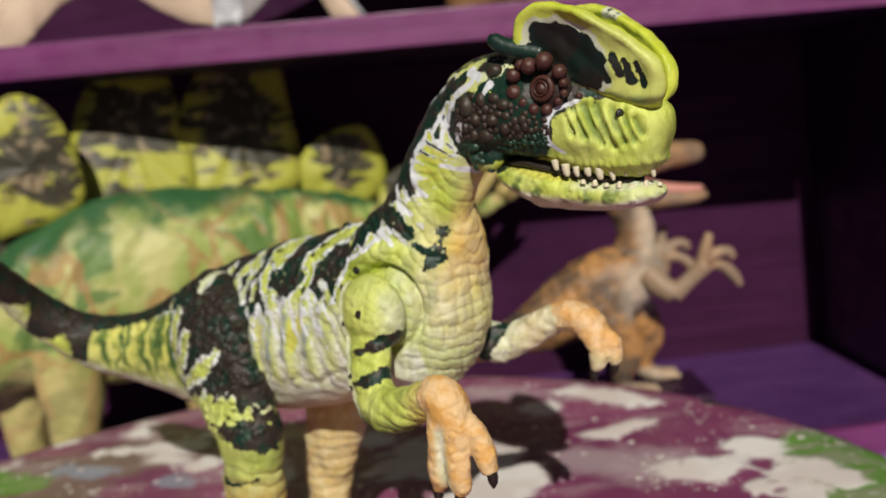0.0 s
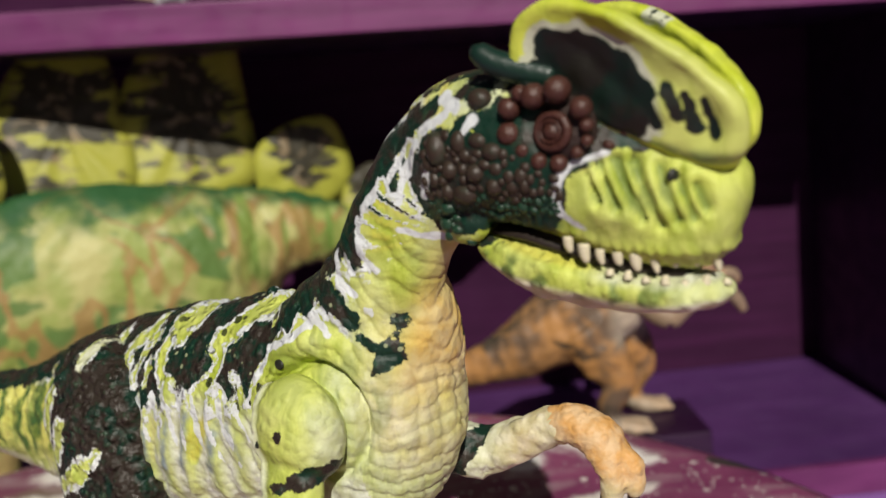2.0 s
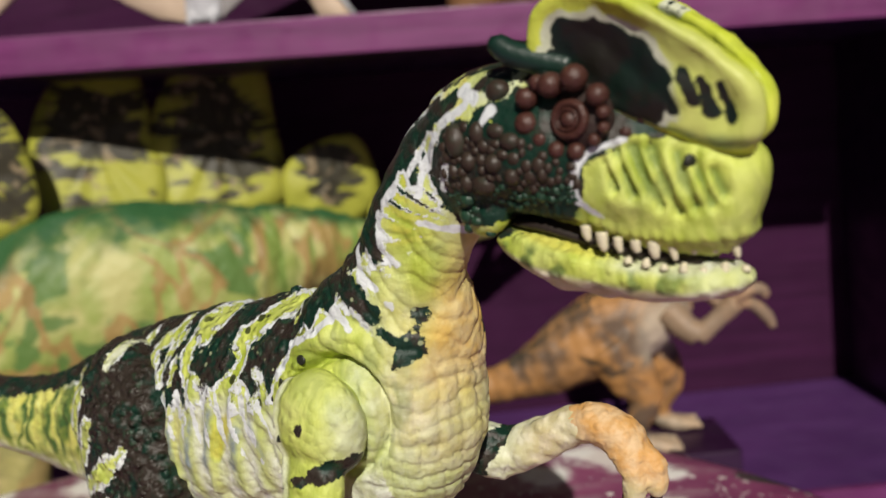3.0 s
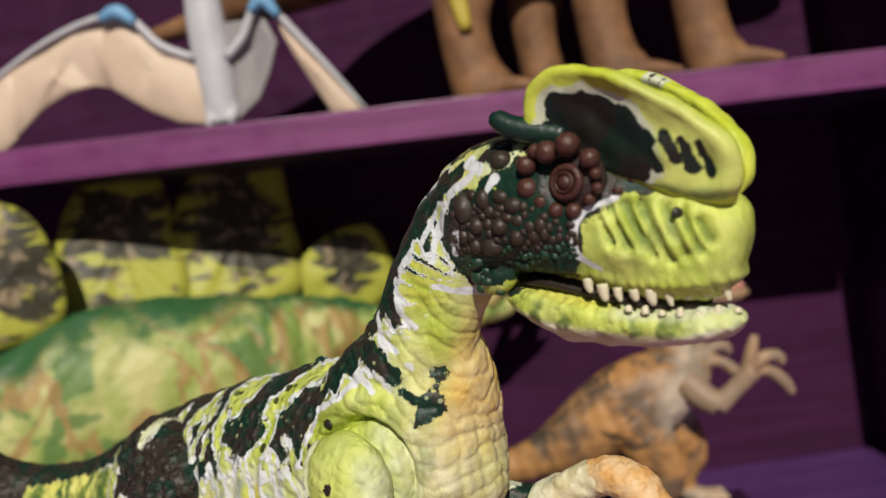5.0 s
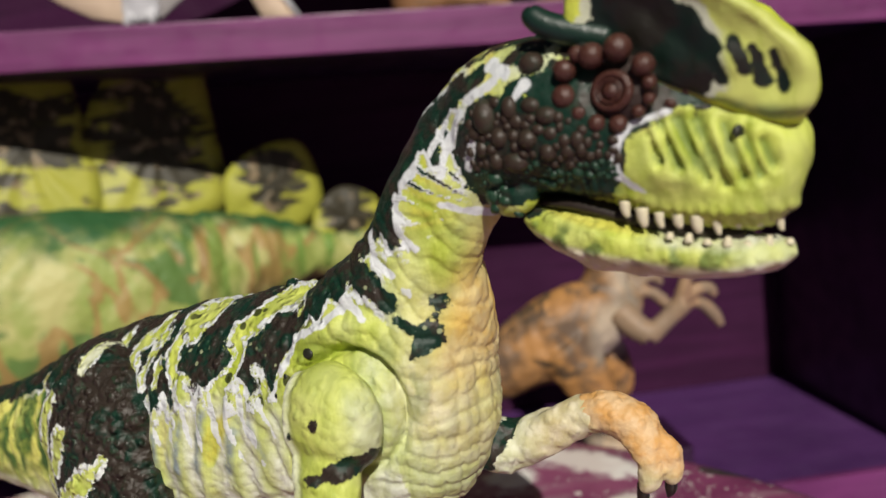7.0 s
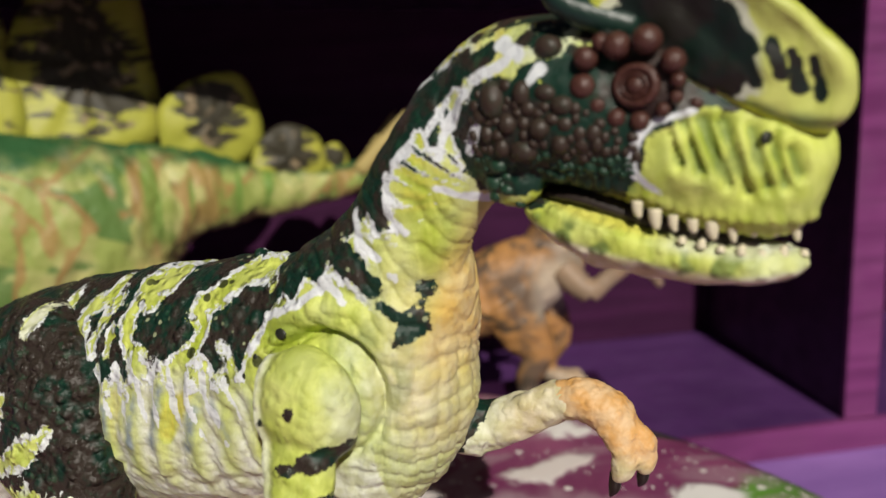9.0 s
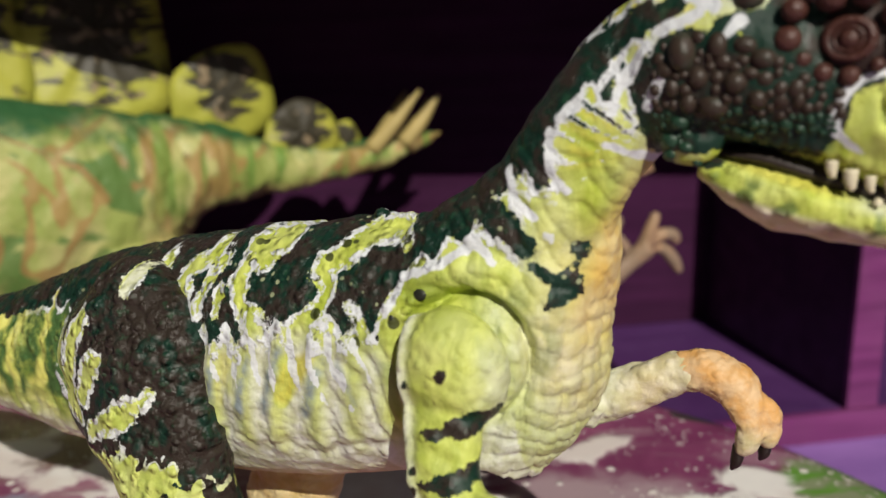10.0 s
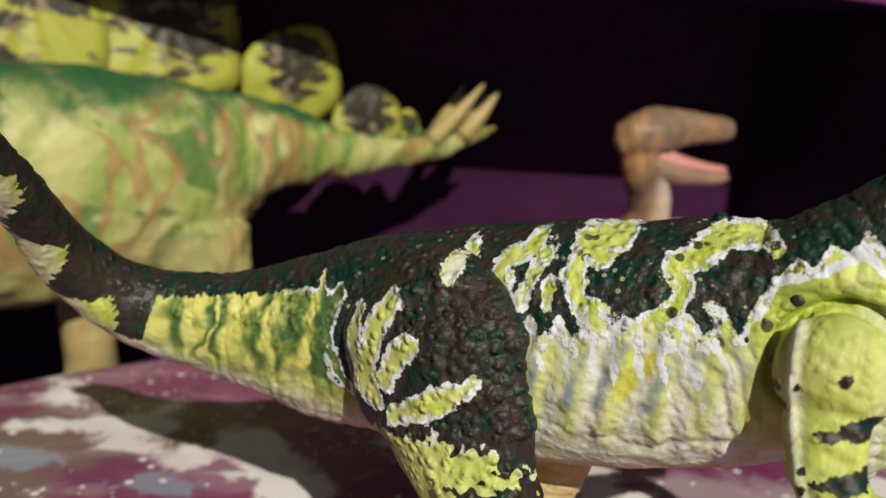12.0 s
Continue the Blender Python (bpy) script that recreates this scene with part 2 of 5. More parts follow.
KNOB = knob_skin()
GREEN_KNOB = plain("dark_green_knob", (0.014, 0.050, 0.026), 0.42, 500, 0.5, 0.4)
EYE_RING = plain("reddish_brown_eye", (0.066, 0.024, 0.017), 0.42, 500, 0.6, 0.6)
SOCKET = plain("dark_brown_socket", (0.030, 0.016, 0.012), 0.6, 500, 0.5, 0.5)
HORN = plain("dark_green_paint", (0.008, 0.030, 0.021), 0.38, 400, 0.5)
TOOTH = plain("cream_tooth", (0.68, 0.62, 0.44), 0.45, 900, 0.15)
MOUTH = plain("dark_mouth", (0.022, 0.014, 0.010), 0.6, 400, 0.4)
CLAW = plain("black_claw", (0.018, 0.013, 0.010), 0.35, 600, 0.4)
INK = plain("black_paint_dot", (0.020, 0.022, 0.014), 0.45, 700, 0.3)
PINK = plain("pink_mouth", (0.60, 0.27, 0.22), 0.45, 200, 0.2)
SPIKE = plain("tan_spike", (0.46, 0.36, 0.13), 0.5, 150, 0.3)
MEMBRANE = plain("cream_wing_membrane", (0.60, 0.46, 0.34), 0.55, 60, 0.2)
GREY_MEMBRANE = plain("grey_wing_membrane", (0.26, 0.24, 0.24), 0.55, 60, 0.3)
PALE = plain("greyish_white_toy_skin", (0.50, 0.50, 0.53), 0.5, 90, 0.25)
BLUE = plain("sky_blue_paint", (0.16, 0.36, 0.58), 0.45, 90, 0.25)
BROWN = plain("orange_brown_toy_skin", (0.20, 0.095, 0.04), 0.68, 90, 0.9, 0.8)
YELLOW = plain("dull_yellow_paint", (0.46, 0.36, 0.05), 0.5, 90, 0.3)
EARTH = plain("grey_ground", (0.16, 0.15, 0.14), 0.8, 6, 0.25)


# ---- building helpers ----
def part(name, bm, material, parent=None, label="", smooth=True):
    me = bm
    if isinstance(bm, bmesh.types.BMesh):
        me = bpy.data.meshes.new(name)
        bm.to_mesh(me)
        bm.free()
    if smooth:
        me.shade_smooth()
    if not me.materials:
        me.materials.append(material)
    ob = new(name, me)
    ob.parent = parent
    return tagged(ob, label)


def thing(name, m, label, category, group=""):
    ob = new(name)
    ob.empty_display_size = 0.01
    ob.matrix_basis = m
    return tagged(ob, label, category, group)


def spline(rows, n):
    """Catmull-Rom through rows of numbers, n samples for each span."""
    p = np.array(rows, float)
    p = np.vstack([2 * p[0] - p[1], p, 2 * p[-1] - p[-2]])
    out = []
    for i in range(1, len(p) - 2):
        a, b, c, d = p[i - 1:i + 3]
        for u in np.arange(n) / n:
            out.append(0.5 * (2 * b + (c - a) * u + (2 * a - 5 * b + 4 * c - d) * u * u + (3 * b - a - 3 * c + d) * u ** 3))
    out.append(p[-2])
    return np.array(out)


def loft(bm, rows, side=(0, 1, 0), n=6, around=28, power=2.0):
    """A tube in millimetres through rows of x, y, z, half height, half width; its ends are closed."""
    s = spline(rows, n)
    c = s[:, :3]
    t = np.gradient(c, axis=0)
    t /= np.linalg.norm(t, axis=1)[:, None]
    sd = np.array(side, float)[None] - t * (t @ np.array(side, float))[:, None]
    sd /= np.linalg.norm(sd, axis=1)[:, None]
    up = np.cross(sd, t)
    a = np.linspace(0, 2 * np.pi, around, endpoint=False)
    ca, sa = np.cos(a), np.sin(a)
    ca, sa = np.sign(ca) * abs(ca) ** (2 / power), np.sign(sa) * abs(sa) ** (2 / power)
    hh, hw = np.maximum(s[:, 3], 0.15), np.maximum(s[:, 4], 0.15)
    rings = []
    for i in range(len(c)):
        q = (c[i] + sd[i] * hw[i] * ca[:, None] + up[i] * hh[i] * sa[:, None]) * 0.001
        rings.append([bm.verts.new(v) for v in q])
    for r, r2 in zip(rings, rings[1:]):
        for k in range(around):
            bm.faces.new((r[k], r[k - 1], r2[k - 1], r2[k]))
    bm.faces.new(rings[0])
    bm.faces.new(rings[-1][::-1])
    return bm


def ball(bm, x, y, z, rx, ry=None, rz=None, seg=16, turn=None):
    m = Matrix.Translation(Vector((x, y, z)) * 0.001)
    if turn:
        m = m @ turn.to_4x4()
    m = m @ Matrix.Diagonal((rx * 0.001, (ry or rx) * 0.001, (rz or rx) * 0.001, 1))
    bmesh.ops.create_uvsphere(bm, u_segments=seg, v_segments=max(6, seg // 2), radius=1.0, matrix=m)
    return bm


def fused(name, bm, voxel, smooth=6, factor=0.5):
    """Melts overlapping shells into one skin and returns the mesh."""
    bmesh.ops.recalc_face_normals(bm, faces=bm.faces)
    me = bpy.data.meshes.new(name)
    bm.to_mesh(me)
    bm.free()
    ob = new(name, me)
    r = ob.modifiers.new("skin", "REMESH")
    r.mode, r.voxel_size = "VOXEL", voxel * 0.001
    s = ob.modifiers.new("soft", "SMOOTH")
    s.iterations, s.factor = smooth, factor
    out = bpy.data.meshes.new_from_object(ob.evaluated_get(bpy.context.evaluated_depsgraph_get()))
    bpy.data.objects.remove(ob)
    bpy.data.meshes.remove(me)
    return out


def points(me):
    p = np.empty(len(me.vertices) * 3, np.float32)
    me.vertices.foreach_get("co", p)
    return p.reshape(-1, 3).astype(float) * 1000


def normals(me):
    p = np.empty(len(me.vertices) * 3, np.float32)
    me.vertex_normals.foreach_get("vector", p)
    return p.reshape(-1, 3).astype(float)


def shift(me, p, d):
    """Moves the points along their normals by d millimetres."""
    me.vertices.foreach_set("co", ((p + normals(me) * d[:, None]) * 0.001).astype(np.float32).ravel())
    me.update()


def paint(me, **fields):
    n = len(me.vertices)
    for key, v in fields.items():
        a = me.attributes.new(key, "FLOAT", "POINT")
        a.data.foreach_set("value", (np.zeros(n) + v).astype(np.float32))


def wob(p, scale, seed, octaves=2):
    """Smooth noise of about -1 to 1, waves of the given length in millimetres."""
    r = np.random.RandomState(seed)
    out = np.zeros(len(p))
    for o in range(octaves):
        for _ in range(5):
            k = r.normal(size=3)
            k *= 2 * np.pi / (scale / 2 ** o) / np.linalg.norm(k)
            out += np.sin(p @ k + r.uniform(0, 6.28)) / 2.6 / 1.7 ** o
    return out


def chain(x, z, rows):
    """How deep (x, z) lies inside a chain of capsules, rows of x, z, radius: positive inside."""
    best = np.full(len(x), -99.0)
    rows = [tuple(r) for r in rows]
    for a, b in zip(rows, rows[1:] or rows):
        dx, dz = b[0] - a[0], b[1] - a[1]
        u = np.clip(((x - a[0]) * dx + (z - a[1]) * dz) / max(dx * dx + dz * dz, 1e-6), 0, 1)
        best = np.maximum(best, a[2] + (b[2] - a[2]) * u - np.hypot(x - a[0] - dx * u, z - a[1] - dz * u))
    return best


def gate(v, a, b):
    u = np.clip((v - a) / (b - a), 0, 1)
    return u * u * (3 - 2 * u)


def box(x, z, x0, x1, z0, z1, soft=2.0):
    return gate(x, x0 - soft, x0 + soft) * gate(-x, -x1 - soft, -x1 + soft) * gate(z, z0 - soft, z0 + soft) * gate(-z, -z1 - soft, -z1 + soft)


def grooves(phase, sharp=3.0):
    """Folds: round ridges with narrow valleys, 0 on the ridge and -1 in the valley."""
    return -np.exp(-((np.mod(phase, 1.0) - 0.5) / (0.5 / sharp)) ** 2)


def pebbles(x, z, spots):
    h = np.zeros(len(x))
    for cx, cz, r in spots:
        d2 = (x - cx) ** 2 + (z - cz) ** 2
        k = d2 < r * r
        h[k] = np.maximum(h[k], np.sqrt(r * r - d2[k]))
    return h


def slab(name, x0, x1, y0, y1, z0, z1, material, bevel=0.0012, parent=None):
    bm = bmesh.new()
    bmesh.ops.create_cube(bm, size=1.0, matrix=Matrix.Translation(((x0 + x1) / 2, (y0 + y1) / 2, (z0 + z1) / 2)) @ Matrix.Diagonal((x1 - x0, y1 - y0, z1 - z0, 1)))
    if bevel:
        bmesh.ops.bevel(bm, geom=bm.edges[:], offset=bevel, segments=2, profile=0.7, affect="EDGES")
    return part(name, bm, material, parent, smooth=False)


# ---- cabinet and supports ----
tagged(slab("ground", -6, 6, -6, 6, -0.82, -0.80, EARTH, 0), "plain grey ground under the painted furniture", "ground", kind="structure")
tagged(slab("ledge", -0.75, 0.75, -0.30, 0.640, -0.034, -0.012, LEDGE, 0.002), "lavender painted wooden ledge under the cabinet", "ledge", kind="structure")
tagged(slab("cabinet_base", -0.75, 0.75, -0.28, 0.63, -0.800, -0.036, SHADED_PURPLE, 0.003), "dark purple painted cabinet base", "cabinet", kind="structure")
tagged(slab("cabinet_floor", -0.70, 0.60, 0.4105, 0.556, -0.012, 0.003, FLOOR), "violet painted cabinet floor with a magenta front edge", "floor", kind="structure")
tagged(slab("front_strip", -0.70, 0.60, 0.4060, 0.4100, -0.012, 0.0035, BOARD, 0.0006), "magenta front edge of the cabinet floor", "trim", kind="structure")
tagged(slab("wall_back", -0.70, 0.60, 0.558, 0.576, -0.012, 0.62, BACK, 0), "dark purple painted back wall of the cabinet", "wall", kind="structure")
# Sides far darker than the front edge: their shade is painted in.
tagged(slab("wall_divider", 0.233, 0.249, 0.412, 0.557, 0.004, 0.62, SHADED_PURPLE), "purple upright dividing the cabinet, its shade put into the paint", "wall", kind="structure")
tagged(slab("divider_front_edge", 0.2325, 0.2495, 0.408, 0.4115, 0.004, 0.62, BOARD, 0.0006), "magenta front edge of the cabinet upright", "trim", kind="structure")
tagged(slab("wall_west", -0.718, -0.701, 0.408, 0.576, -0.012, 0.62, SHADED_PURPLE), "dark purple outer side of the cabinet", "wall", kind="structure")
tagged(slab("wall_east", 0.601, 0.618, 0.408, 0.576, -0.012, 0.62, SHADED_PURPLE), "dark purple outer side of the cabinet", "wall", kind="structure")
tagged(slab("ceiling", -0.72, 0.62, 0.408, 0.576, 0.621, 0.637, SHADED_PURPLE), "dark purple cabinet top", "ceiling", kind="structure")
SHELF = pose(0, 0.4095, 0.2230, 0, 2.45, 0)
# Shelf body takes the darkened purple, so its underside's shade is partly paint.
shelf = slab("shelf", -0.69, 0.2320, 0.0030, 0.1460, -0.0078, 0.0078, SHADED_PURPLE)
shelf.matrix_basis = SHELF
tagged(shelf, "purple painted cabinet shelf carrying toys", "shelf")
slab("front_edge", -0.69, 0.2320, 0, 0.0030, -0.0080, 0.0080, BOARD, 0.0008, shelf)["label"] = "magenta painted front edge"

tagged(slab("wooden_block", 0.040, 0.105, 0.366, 0.404, -0.012, 0.0445, SHADED_PURPLE), "dark purple wooden block behind the round board", "block")


def round_board():
    ob = thing("round_board", pose(-0.065, 0.177, 0.0), "round purple board splattered with white and green paint", "board")
    bm = bmesh.new()
    ring = [(0.172 * k / 70, 0.0) for k in range(71)] + [(0.178, -0.0010), (0.1835, -0.0032), (0.185, -0.008), (0.1845, -0.020), (0.180, -0.024), (0.0, -0.024)]
    around = 220
    rows = []
    for r, z in ring:
        rows.append([bm.verts.new((r * math.cos(a), r * math.sin(a), 0.074 + z)) for a in np.linspace(0, 2 * math.pi, around, endpoint=False)] if r else [bm.verts.new((0, 0, 0.074 + z))])
    for a, b in zip(rows, rows[1:]):
        for k in range(around):
            if len(a) == 1:
                bm.faces.new((a[0], b[k - 1], b[k]))
            elif len(b) == 1:
                bm.faces.new((a[k], a[k - 1], b[0]))
            else:
                bm.faces.new((a[k], a[k - 1], b[k - 1], b[k]))
    bmesh.ops.recalc_face_normals(bm, faces=bm.faces)
    top = part("board", bm, LID, ob)
    p = points(top.data)
    x, y, z = p.T
    white = np.full(len(x), -30.0)
    for rows in ([(143, 60, 7)], [(127, 50, 7)], [(135, 36, 5), (153, 46, 4)], [(145, 30, 6)], [(157, 35, 4)], [(86, 116, 6)], [(100, 132, 4), (124, 108, 5)], [(43, 94, 5), (37, 77, 6)], [(27, 104, 6)], [(71, 59, 11), (60, 50, 8)],
                 [(-73, 159, 3), (-66, 150, 2)], [(-77, 127, 2), (-41, 121, 4)], [(-98, 145, 4)], [(-110, 123, 4)], [(-69, 144, 6)], [(-36, 133, 3), (-44, 126, 3)], [(-17, 109, 6), (-3, 81, 7)], [(-54, 114, 2), (-29, 101, 4)],
                 [(47, 83, 9), (69, 78, 9)], [(51, 73, 7)], [(116, 53, 5)], [(100, 84, 3), (118, 90, 2)]):
        white = np.maximum(white, chain(x, y, rows))
    haze = np.maximum(chain(x, y, [(116, 56, 14), (90, 70, 10)]), chain(x, y, [(60, 146, 8), (84, 132, 6)]))
    green = np.maximum(chain(x, y, [(170, 52, 22), (170, 10, 28)]), chain(x, y, [(-120, 110, 26), (-90, 100, 16)]) - 10)
    blue = np.maximum(chain(x, y, [(-68, 104, 6), (-84, 112, 4)]), chain(x, y, [(-43, 91, 5), (-30, 86, 3)]))
    brown = np.maximum(chain(x, y, [(-60, 120, 22), (-20, 118, 10)]), chain(x, y, [(-100, 90, 40)]))
    dark = chain(x, y, [(144, 103, 4.5), (152, 100, 4.5)])
    paint(top.data, white=white, haze=haze, green=green, blue=blue, brown=brown, dark=dark)
    bm = bmesh.new()
    bmesh.ops.create_cone(bm, cap_ends=True, segments=64, radius1=0.15, radius2=0.15, depth=0.061, matrix=Matrix.Translation((0, 0, 0.0185)))
    part("base", bm, SHADED_PURPLE, ob, "dark purple base", smooth=False)
    return ob


round_board()


# ---- the crested toy dinosaur ----
from mathutils.bvhtree import BVHTree

SPINE = [
    (-78, -62, 108, 1.0, 1.0), (-86, -46, 95, 3.0, 2.8), (-93, -33, 82, 4.3, 4.0), (-97, -22, 69.5, 5.6, 5.2), (-92, -12, 59.5, 7.2, 6.6),
    (-78, -4, 56.5, 9.5, 8.5), (-62, 0, 57, 14, 10.5), (-45, 2, 60, 17, 12), (-28, 2, 63, 18, 13), (-12, 2, 66, 18, 13), (2, 3, 69, 17, 12.5),
    (14, 4, 71.5, 14.5, 12), (23, 4.5, 71, 10.5, 9.5), (29, 5, 71, 5, 6)]
NECK = [(12, 4, 72, 14, 12), (17.5, 3.6, 80, 12, 9.2), (23.4, 3, 87.8, 8.6, 6.8), (27.4, 3, 94.6, 7.1, 6.0), (31, 3.9, 100, 7.0, 6.2), (34, 5.5, 104, 7.4, 6.8), (37, 7, 106, 7, 7)]
HEAD = [
    (30, 5, 104, 3, 3), (33.6, 5.6, 104.3, 7.4, 7.0), (38, 6.3, 105, 9.1, 8.6), (44, 6.6, 106, 8.8, 9.2), (50, 6.8, 105, 8.6, 8.7), (55.5, 7.1, 102.4, 8.0, 7.6),
    (60.5, 7.6, 100.4, 7.6, 6.6), (64.5, 8.0, 99.0, 7.0, 5.8), (67.0, 8.3, 98.2, 6.1, 5.0), (68.7, 8.5, 97.6, 4.6, 3.8), (69.3, 8.6, 97.4, 2.0, 1.8)]
JAW = [(41.2, 7, 95.2, 1.5, 5.4), (44.5, 7.1, 93.8, 2.7, 6.8), (48.5, 7.2, 92.5, 3.7, 7.0), (53, 7.4, 91.4, 3.3, 6.5), (58, 7.7, 90.3, 2.7, 5.6), (63, 8.0, 89.8, 2.1, 4.6), (66.5, 8.3, 90.0, 1.5, 3.2), (68.2, 8.4, 90.4, 0.6, 1.5)]
TOY = pose(-0.0243, 0.1683, 0.0743, 0, 0, -42.17)
toy = thing("toy_dinosaur", TOY, "hand-painted yellow-green crested toy dinosaur with dark stripes", "toy")


def toy_body():
    bm = bmesh.new()
    loft(bm, SPINE, n=7, around=32)
    loft(bm, NECK, side=(-0.45, 0.9, 0), n=7, around=28)
    loft(bm, HEAD, n=7, around=28, power=2.3)
    loft(bm, [(27.4, 4.2, 92, 4.6, 4.4), (25.0, 5.0, 84.5, 7.2, 8.4), (21.8, 5.2, 75, 9.4, 11.0), (20.5, 4.8, 67, 9.6, 10.6), (17, 4, 58.5, 7.2, 9.2)], n=6, around=26)  # breast
    ball(bm, 8, 3, 79, 10, 9, 7)                    # shoulder hump
    ball(bm, 19, 1.4, 80.5, 8.5, 7.4, 7.5)
    ball(bm, -34, 2, 66, 16, 11.5, 11)              # hips
    ball(bm, 40.5, 1.2, 97.6, 3.4, 2.0, 2.6)            # jaw hinge, near side
    ball(bm, 41, 13, 97.6, 4.5, 3, 3.5)
    arc = [(a, radians(a)) for a in (58, 70, 85, 105, 125, 150, 175, 190)]
    loft(bm, [(18.4 + 10.2 * math.cos(b), -1.6 - 1.9 * gate(np.array(a), 0, 80), 72.6 + 10.2 * math.sin(b), 1.3 + 1.7 * math.sin(math.pi * (a - 50) / 150), 1.2 + 1.6 * math.sin(math.pi * (a - 50) / 150)) for a, b in arc], n=5, around=14)  # skin round the shoulder joint
    for y1, y2 in ((5.2, 6.6), (10.6, 10.6)):       # roots of the crests
        loft(bm, [(51, y1, 111.6, 2.6, 2.6), (57, y1 + 0.1, 108.6, 3.0, 2.8), (63, (y1 + y2) / 2, 105.2, 2.6, 2.6), (67.4, y2, 103.0, 1.6, 1.8)], n=5, around=14)
    for q in spline([(0, 3.0, 86.6), (7, 2.0, 87.0), (12.5, 0.2, 88.2), (16.6, -0.7, 91.6), (20.4, -0.7, 95.2), (25.0, -0.5, 100.3), (28.7, 0.0, 104.8), (32.6, 1.6, 108.8), (36.2, 4, 112.4), (40, 6.4, 114.2)], 4):
        ball(bm, q[0] + 0.9, q[1], q[2] - 0.7, 1.3, 1.0, 1.2, 10)
    me = fused("body", bm, 0.36, 7)
    p = points(me)
    x, y, z = p.T
    c = spline(SPINE, 12)
    # nearest place on the trunk's middle line
    s = np.zeros(len(p))
    v = np.zeros(len(p))
    for i in range(0, len(p), 20000):
        d = ((p[i:i + 20000, None, :] - c[None, :, :3]) ** 2).sum(2)
        k = d.argmin(1)
        s[i:i + 20000] = k / 12.0
        v[i:i + 20000] = (z[i:i + 20000] - c[k, 2]) / c[k, 3]
    neck = gate(x + 0.9 * (z - 84), 8, 16) * gate(-x, -44, -38)
    near_side = y < 7
    headmask = gate(x - 0.35 * (z - 100), 36, 41) * gate(z, 87, 91)
    w3, w6 = wob(p, 9, 3), wob(p, 4, 5)

    # folds, scales and swellings
    d = 0.08 * w6 + 0.14 * wob(p, 14, 9)
    fold = 0.6 * x + 0.78 * z + 0.9 * w3 + 0.02 * (x - 20) ** 2
    d += 0.32 * grooves(fold / 2.7, 4) * box(x, z, 12, 34, 78, 98, 3) * (1 - headmask)
    chest = box(x, z, 20, 36, 52, 79, 2.5)
    d += 0.26 * chest * (grooves((z + 0.25 * x + 0.5 * w3) / 2.5, 4) + grooves((x * 0.8 + y * 0.8 + 0.4 * w3) / 2.9, 4))
    arm_r = np.hypot(x - 18.4, z - 72.6)
    near = (y < 2)
    d += near * (0.3 * np.exp(-((arm_r - 10.2) / 2.2) ** 2) - 2.2 * np.exp(-((arm_r - 7.6) / 0.7) ** 2)) * gate(z, 60, 72)
    d += 0.32 * np.sin((x - 0.12 * z + 0.7 * w3) * 2 * np.pi / 5.4) * box(x, z, -24, 6, 56, 74, 3)
    d += 0.35 * grooves((x * 0.8 + z * 0.35 + 0.6 * w3) / 2.6) * box(x, z, 2, 13, 60, 74, 2.5)
    d -= 0.35 * np.exp(-((z - 56.5 - 0.012 * (x + 10) ** 2 - 0.5 * w3) / 0.9) ** 2) * box(x, z, -24, 10, 50, 66, 3)
    d += 0.2 * grooves((x + 0.35 * (z - 60) + 0.03 * (z - 60) ** 2 + 0.7 * w3) / 3.1) * box(x, z, -80, -46, 40, 74, 4)
    # snout: slanting furrows, lip and mouth line
    furrow = np.zeros(len(x))
    for a, b, c2, e, w in ((58.6, 104.2, 59.9, 99.6, 0.45), (60.0, 104.4, 62.4, 98.4, 0.6), (61.9, 104.0, 63.9, 97.6, 0.7), (64.0, 103.6, 65.6, 98.2, 0.7), (65.7, 102.4, 67.0, 98.4, 0.6), (67.2, 101.6, 68.0, 99.2, 0.5), (57.4, 103.2, 58.2, 100.4, 0.35)):
        furrow = np.maximum(furrow, np.exp(-((chain(x, z, [(a, b, 0.0), (c2, e, 0.0)]) + 0.25 * w6) / w) ** 2))
    furrow = furrow * gate(x, 56, 57.5) * gate(-y, -8.5, -7.5)
    d += 0.35 * box(x, z, 58, 68, 98, 104, 1.5) - 1.15 * furrow
    lip = np.interp(x, [43, 47, 52, 54.7, 58, 62.6, 67, 71], [97.6, 97.8, 97.2, 96.2, 94.9, 94.4, 94.2, 94.3])
    d += 0.5 * np.exp(-((z - lip - 0.8) / 0.7) ** 2) * gate(x, 42, 46)
    d += 0.24 * grooves((x + 0.3 * w3) / 1.25, 3) * gate(x, 43, 46) * gate(lip + 1.7 - z, 0, 0.6)
    d += 0.3 * grooves((x + 0.4 * w6) / 1.0, 3) * box(x, z, 43, 54, 98.2, 100.2, 0.6)
    well = np.hypot(x - 54.6, z - 107.9)
    d -= near * 0.95 * np.exp(-(well / 2.7) ** 4)
    # scutes and pebbles on the back
    r = np.random.RandomState(4)
    spots = [(r.uniform(-90, 14), r.uniform(56, 90), r.uniform(0.5, 1.15)) for _ in range(900)]
    d += 0.32 * pebbles(x, z, spots) * gate(v, 0.15, 0.5) * gate(-x, -16, -10)
    spots = [(r.uniform(-26, 8), r.uniform(56, 74), r.uniform(0.4, 0.7)) for _ in range(520)]
    d += 0.22 * pebbles(x, z, spots) * gate(-v, -0.4, 0.0)
    shift(me, p, d)

